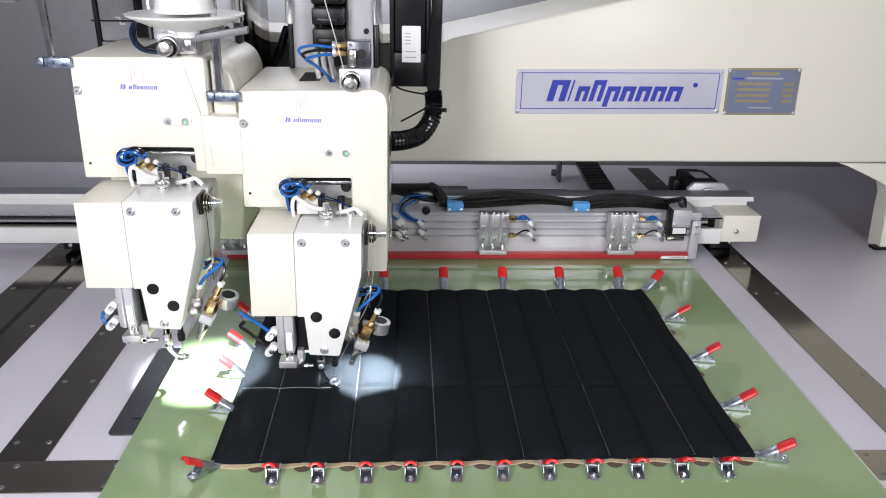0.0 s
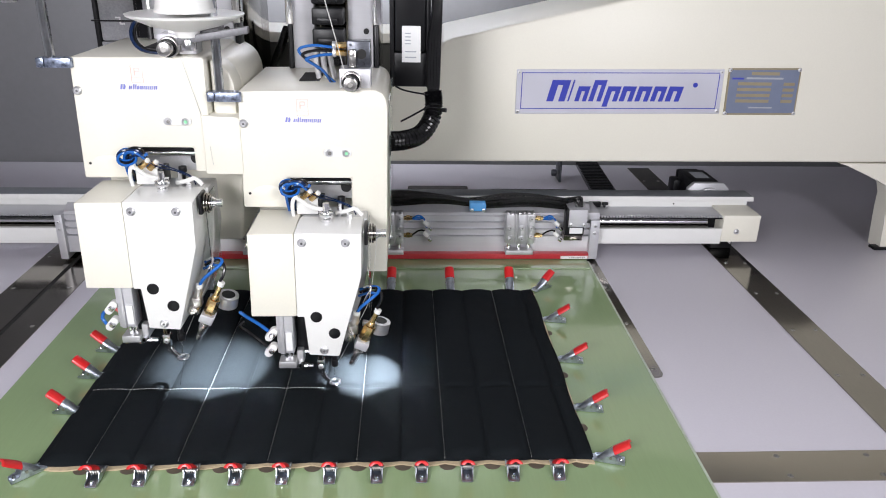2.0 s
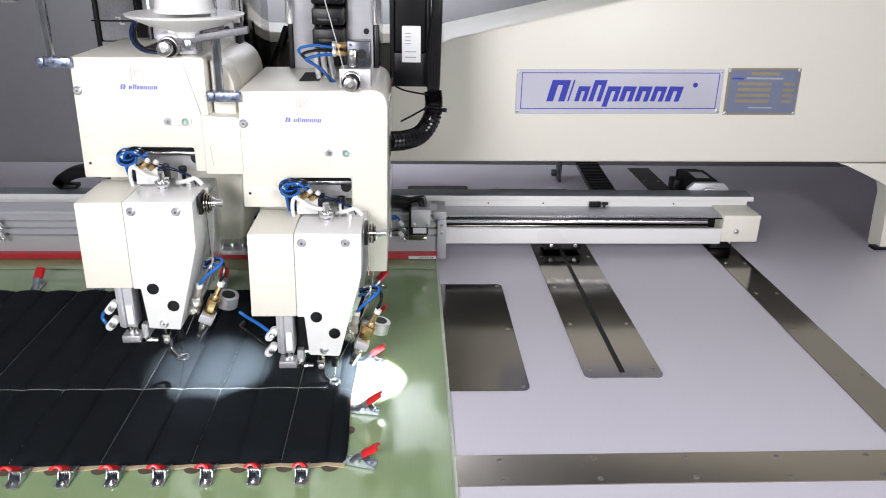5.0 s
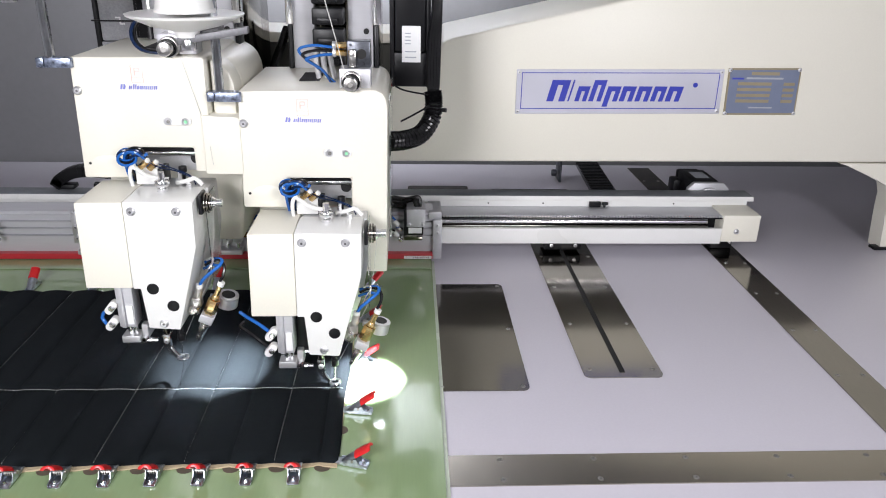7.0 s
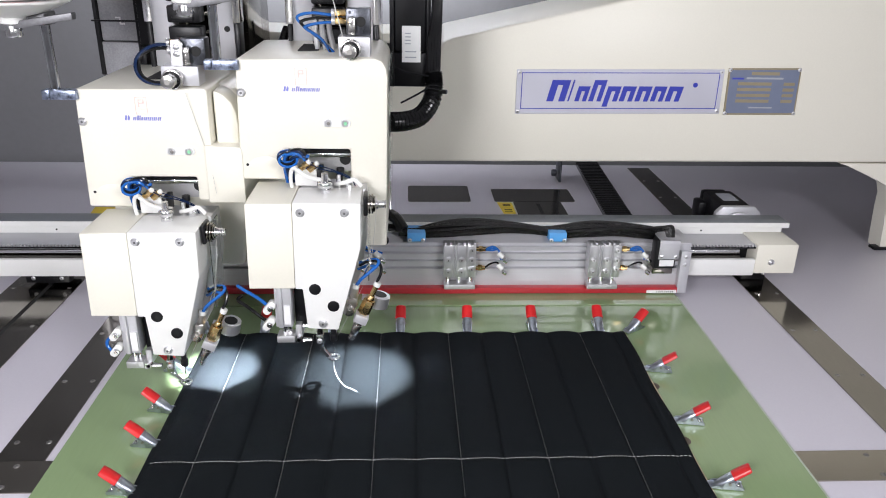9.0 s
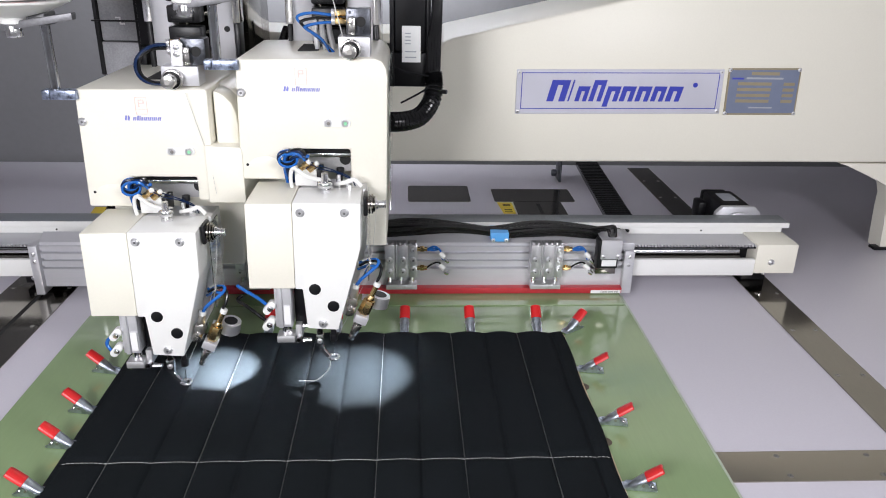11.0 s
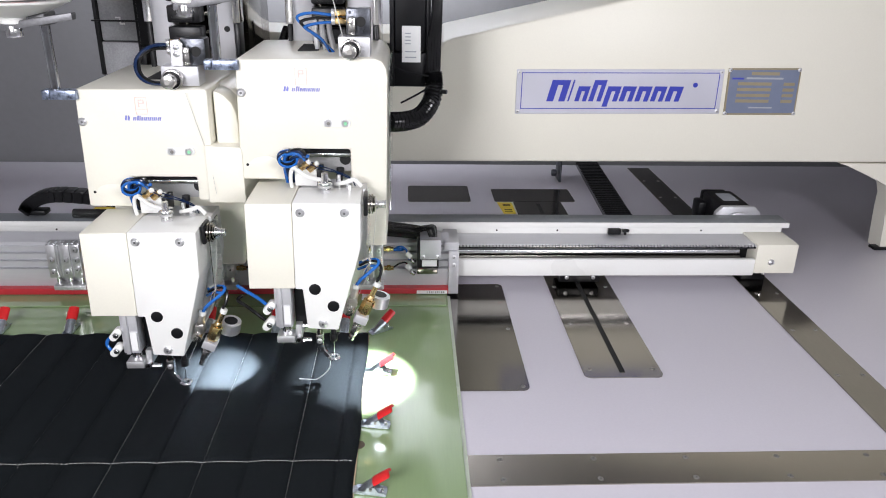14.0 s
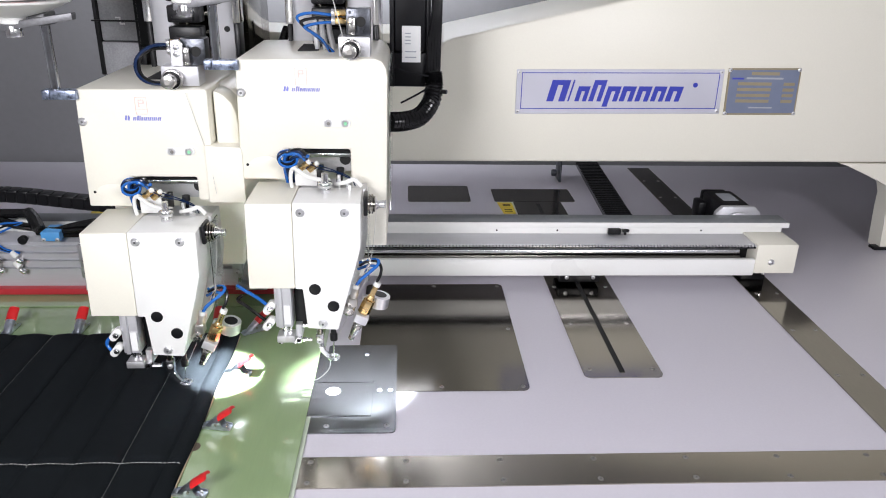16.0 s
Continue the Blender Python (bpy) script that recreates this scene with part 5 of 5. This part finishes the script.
    cyl(bm, (-0.160, 0.081, 0.464), (-0.160, 0.081, 0.95), 0.0068, seg=18)
    part("stand_rod", bm, ROD_CHROME, ob, "polished chrome rod")
    bm = B()
    dz = 0.0 if wide else 0.015
    prism(bm, [(-0.205, 0.549 + dz), (-0.105, 0.566 + dz), (-0.105, 0.576 + dz), (-0.205, 0.560 + dz)], 0.045, 0.06, 0.001)
    box(bm, -0.172, -0.148, 0.058, 0.095, 0.556 + dz, 0.574 + dz, 0.002)
    part("stand_arm", bm, DARK_CAST, ob, "dark steel arm")
    bm, t = B(), B()
    prof = [(0.006, 0.556), (0.016, 0.560), (0.018, 0.568), (0.050, 0.576), (0.080, 0.589), (0.0815, 0.592), (0.078, 0.593), (0.045, 0.587), (0.012, 0.584)]
    rings = [[t.verts.new((-0.192 + r * math.cos(a), 0.055 + r * math.sin(a), z + dz)) for a in (2 * math.pi * k / 40 for k in range(40))] for r, z in prof]
    for a, b_ in zip(rings, rings[1:]):
        for k in range(40):
            t.faces.new((a[k], a[(k + 1) % 40], b_[(k + 1) % 40], b_[k]))
    t.faces.new(rings[0][::-1])
    t.faces.new(rings[-1])
    bmesh.ops.recalc_face_normals(t, faces=t.faces)
    add(bm, t)
    part("spool_dish", bm, NYLON, ob, "white plastic spool dish")
    bm = B()
    cyl(bm, (-0.192, 0.055, 0.541 + dz), (-0.192, 0.055, 0.557 + dz), 0.0115, seg=18, b=0.001)
    part("dish_nut", bm, CHROME, ob)
    return ob


def thread_cone(mat, label, at, r=0.056):
    ob = thing("thread_cone", label, "thread cone", group="thread cones on the dishes", at=at)
    bm = B()
    n = 26
    for k in range(n):
        r0 = r - 0.5 * r * k / n
        cyl(bm, (0, 0, 0.005 + k * 0.006), (0, 0, 0.011 + k * 0.006), r0, r0 - 0.0006, 32)
    part("wound_thread", bm, mat, ob)
    bm = B()
    cyl(bm, (0, 0, 0.0), (0, 0, 0.005), r + 0.002, seg=32, b=0.001)
    part("cone_core", bm, NYLON, ob, "white plastic core")
    return ob


def slide(at):
    """The upright slide behind a head."""
    ob = thing("head_slide", "upright aluminium slide with a black drag chain behind the head", "linear slide", group="upright slides", at=at)
    bm = B()
    box(bm, -0.078, -0.040, 0.300, 0.33, 0.48, 1.2, 0.002)
    part("left_rail", bm, ALU, ob)
    bm = B()
    box(bm, 0.018, 0.062, 0.300, 0.33, 0.48, 1.2, 0.002)
    part("right_rail", bm, ALU, ob)
    bm = B()
    box(bm, -0.085, 0.07, 0.3305, 0.60, 0.44, 1.2, 0.002)
    part("back_plate", bm, STEEL, ob, "steel back plate")
    for x in (-0.086, 0.064):
        bm = B()
        box(bm, x, x + 0.007, 0.295, 0.335, 0.44, 0.555, 0.001)
        part("guide_edge", bm, BLACK, ob)
        bm = B()
        box(bm, x - 0.002, x + 0.012, 0.290, 0.32, 0.556, 1.2, 0.002)
        part("guide_edge", bm, CHROME, ob)
    for k in range(14):
        z = 0.49 + k * 0.034
        bm = B()
        box(bm, -0.040, 0.014, 0.262, 0.298, z, z + 0.028, 0.003)
        box(bm, -0.030, 0.004, 0.255, 0.262, z + 0.004, z + 0.012, 0.001)
        part("chain_link", bm, BLACK, ob)
    bm = B()
    cyl(bm, (0.05, 0.298, 0.545), (0.05, 0.301, 0.545), 0.005, seg=14)
    part("rail_hole", bm, SLOT, ob)
    return ob


def servo(x0, x1, y, z0, label, face):
    ob = thing("servo_motor", label, "servo motor", group="upright servo motors")
    bm = B()
    box(bm, x0, x1, y, y + 0.07, z0, z0 + 0.062, 0.003)
    box(bm, x0 + 0.002, x1 - 0.002, y + 0.002, y + 0.07, z0 + 0.063, z0 + 0.34, 0.004)
    body = part("motor_body", bm, face, ob)
    bm = B()
    for x in (x0 - 0.006, x1 - 0.002):
        box(bm, x, x + 0.008, y - 0.004, y + 0.05, z0, z0 + 0.34, 0.002)
    part("side_rib", bm, BLACK, ob)
    return ob


def conduit():
    ob = thing("corrugated_conduit", "black corrugated cable conduit curving into the head's casing", "cable conduit")
    pts = smooth_line([(0.049, 1.385, 0.438), (0.0505, 1.3825, 0.426), (0.051, 1.38, 0.415), (0.046, 1.37, 0.388), (0.026, 1.34, 0.367), (-0.002, 1.30, 0.366), (-0.030, 1.27, 0.371)], 9)
    bm = B()
    tube(bm, pts, 0.0165, 1, 16, 0.07, smooth=False)
    part("corrugated_hose", bm, RUBBER, ob)
    bm = B()
    tube(bm, [(0.05, 1.37, 0.418), (0.02, 1.36, 0.402), (-0.01, 1.35, 0.388)], 0.0018, 5, 6)
    tube(bm, [(0.04, 1.36, 0.435), (0.0, 1.36, 0.442), (-0.02, 1.36, 0.45)], 0.0018, 5, 6)
    cyl(bm, (0.062, 1.375, 0.405), (0.074, 1.37, 0.405), 0.004, seg=10)
    part("cable_tie", bm, BLACK, ob, "black cable tie")
    return ob


HEAD_R, HEAD_L = Vector((-0.1199, 1.0607, 0)), Vector((-0.3615, 1.0635, 0))
LIFT = 0.047
gantry_ob = gantry()
carriage_ob = carriage()
chain_ob = drag_chain()
template_ob = template()
pad_ob, seam_rows = pad()
clamp_obs = clamps()
head_r = sewing_head("right", Matrix.Translation(HEAD_R))
head_l = sewing_head("left", Matrix.Translation(HEAD_L))
CONE, CONE_L = Vector((-0.192, 0.055, 0.5935)), Vector((-0.192, 0.055, 0.6085))
cone_r = thread_cone(NYLON, "white cone of sewing thread on a white dish", Matrix.Translation(HEAD_R + CONE), 0.040)
cone_l = thread_cone(RED, "red cone of sewing thread on a white dish", Matrix.Translation(HEAD_L + CONE_L))
slide(Matrix.Translation(HEAD_R))
slide(Matrix.Translation(HEAD_L))
motor_r = servo(-0.024, 0.038, 1.395, 0.443, "black servo motor with a white label", BLACK)
bm = B()
box(bm, -0.008, 0.026, 1.3915, 1.3945, 0.488, 0.552)
part("label", bm, LABEL, motor_r, "white printed label")
bm = B()
for z in (0.496, 0.506, 0.520, 0.526, 0.532, 0.538):
    box(bm, -0.002, 0.008 if z > 0.51 else 0.018, 1.391, 1.3914, z, z + 0.002)
part("label_print", bm, PALE_PRINT, motor_r)
bm = B()
for k in range(4):
    tube(bm, [(0.046 + 0.004 * k, 1.385 + 0.003 * k, 0.80), (0.05 + 0.003 * k, 1.38, 0.60), (0.043 + 0.005 * k, 1.382, 0.53), (0.042 + 0.005 * k, 1.384, 0.46), (0.046 + 0.003 * k, 1.384, 0.425)], 0.0055, 8, 8)
part("motor_cable", bm, RUBBER, motor_r, "black motor cables")
motor_l = servo(-0.580, -0.508, 1.49, 0.443, "grey speckled servo motor in a black frame", SPECKLED)
bm = B()
box(bm, -0.500, -0.446, 1.47, 1.56, 0.50, 0.80, 0.003)
box(bm, -0.500, -0.488, 1.46, 1.50, 0.45, 0.50, 0.002)
part("bracket", bm, BLACK, motor_l, "black motor bracket")
bm = B()
box(bm, -0.588, -0.446, 1.478, 1.482, 0.543, 0.546, 0.001)
part("cable_tie", bm, BLACK, motor_l, "black cable tie")
bm = B()
for k in range(3):
    tube(bm, [(-0.438 + 0.010 * k, 1.47, 0.85), (-0.436 + 0.011 * k, 1.468, 0.62), (-0.440 + 0.010 * k, 1.466, 0.53), (-0.432 + 0.010 * k, 1.47, 0.45)], 0.006, 6, 8)
part("motor_cable", bm, RUBBER, motor_l, "black motor cables")
bm = B()
box(bm, -0.547, -0.537, 1.4885, 1.4895, 0.548, 0.551)
box(bm, -0.540, -0.537, 1.4885, 1.4895, 0.540, 0.5478)
box(bm, -0.540, -0.530, 1.4885, 1.4895, 0.537, 0.5398)
part("chalk_mark", bm, LABEL, motor_l, "white chalk mark")
conduit_ob = conduit()

tail = thing("thread_tail", "loose white thread end hanging from the needle", "thread", at=Matrix.Translation(HEAD_R))
bm = B()
tube(bm, [(0.003, 0, 0.018), (0.004, -0.002, 0.0), (0.012, -0.006, -0.014), (0.026, -0.010, -0.0245), (0.040, -0.014, -0.0240), (0.052, -0.019, -0.0238)], 0.0008, 7, 7)
part("thread", bm, THREAD, tail)
tail_l = thing("thread_tail", "fine dark thread end hanging from the lifted needle", "thread", at=Matrix.Translation(HEAD_L))
bm = B()
tube(bm, [(0.003, 0, 0.02), (0.001, -0.002, 0.0), (-0.004, -0.004, -0.02), (-0.006, -0.006, -0.037)], 0.0004, 6, 5)
part("thread", bm, RUBBER, tail_l)


# ---- what moves ----
TRAVEL = [(0.0, 0.0, 0.0), (0.5, -0.0561, 0.0), (1.0, -0.1147, 0.0), (1.5, -0.1738, 0.0), (2.0, -0.2389, 0.0), (2.5, -0.2943, 0.0), (3.0, -0.3547, 0.0), (3.5, -0.4127, 0.0),
          (4.0, -0.477, 0.0), (4.5, -0.5353, 0.0), (5.0, -0.5945, 0.0), (5.22, -0.6149, 0.0), (6.9, -0.614, 0.0), (7.0, -0.605, 0.0), (7.5, -0.4783, -0.0434), (8.0, -0.2819, -0.1163),
          (8.5, -0.105, -0.1788), (8.7, -0.0906, -0.186), (9.95, -0.0915, -0.186), (10.2, -0.1086, -0.186), (10.7, -0.1717, -0.186), (11.3, -0.2471, -0.186), (11.5, -0.2713, -0.186), (12.0, -0.3353, -0.186),
          (12.5, -0.393, -0.186), (13.0, -0.4558, -0.186), (13.5, -0.513, -0.186), (14.0, -0.5779, -0.186), (14.5, -0.6346, -0.186), (15.0, -0.6947, -0.186), (15.5, -0.751, -0.186), (16.0, -0.8161, -0.186)]


def when(x):
    """The time at which the needle has sewn up to x on the pad."""
    want = HEAD_R.x - x
    for (t0, a, _), (t1, b_, _) in zip(TRAVEL, TRAVEL[1:12]):
        if a >= want >= b_:
            return t0 + (t1 - t0) * (a - want) / (a - b_ + 1e-9)
    return 5.22


def motions():
    carried = [(carriage_ob, Matrix()), (template_ob, Matrix()), (pad_ob, Matrix())] + clamp_obs
    for ob, m in carried:
        walk(ob, [(t, Matrix.Translation((x, y, 0)) @ m) for t, x, y in TRAVEL])
    walk(gantry_ob, [(t, Matrix.Translation((0, y, 0))) for t, x, y in TRAVEL])
    walk(chain_ob, [(t, Matrix.Translation((0.5 * x, y, 0))) for t, x, y in TRAVEL])
    up_r = [(0.0, 0.0), (7.08, 0.0), (7.18, 0.036), (7.3, LIFT), (16.0, LIFT)]
    up_l = [(0.0, LIFT), (8.74, LIFT), (8.84, 0.034), (8.94, 0.004), (9.04, 0.0), (16.0, 0.0)]
    for ob, base, rows in ((head_r, HEAD_R, up_r), (cone_r, HEAD_R + CONE, up_r), (head_l, HEAD_L, up_l), (cone_l, HEAD_L + CONE_L, up_l), (tail_l, HEAD_L, up_l)):
        walk(ob, [(t, Matrix.Translation(base + Vector((0, 0, z)))) for t, z in rows])
    walk(conduit_ob, [(t, Matrix.Translation((0, 0, 0.72 * z))) for t, z in up_r])
    turn = [(0.0, 0.0, 0), (7.08, 0.0, 0), (7.18, 0.036, 0), (7.3, LIFT, 0), (7.6, LIFT, -14), (9.2, LIFT, -22), (10.0, LIFT, -28), (10.4, LIFT, -90), (10.9, LIFT, -150), (11.3, LIFT, -165), (16.0, LIFT, -160)]
    walk(tail, [(t, Matrix.Translation(HEAD_R + Vector((0, 0, z))) @ pose(0, 0, 0, 0, 0, a)) for t, z, a in turn])
    for x, ob in seam_rows[1:]:
        t = when(x)
        walk(ob, [(0.0, pose(0, 0, -0.006)), (max(0.04, t - 0.1), pose(0, 0, -0.006)), (t, pose(0, 0, 0)), (16.0, pose(0, 0, 0))])


motions()
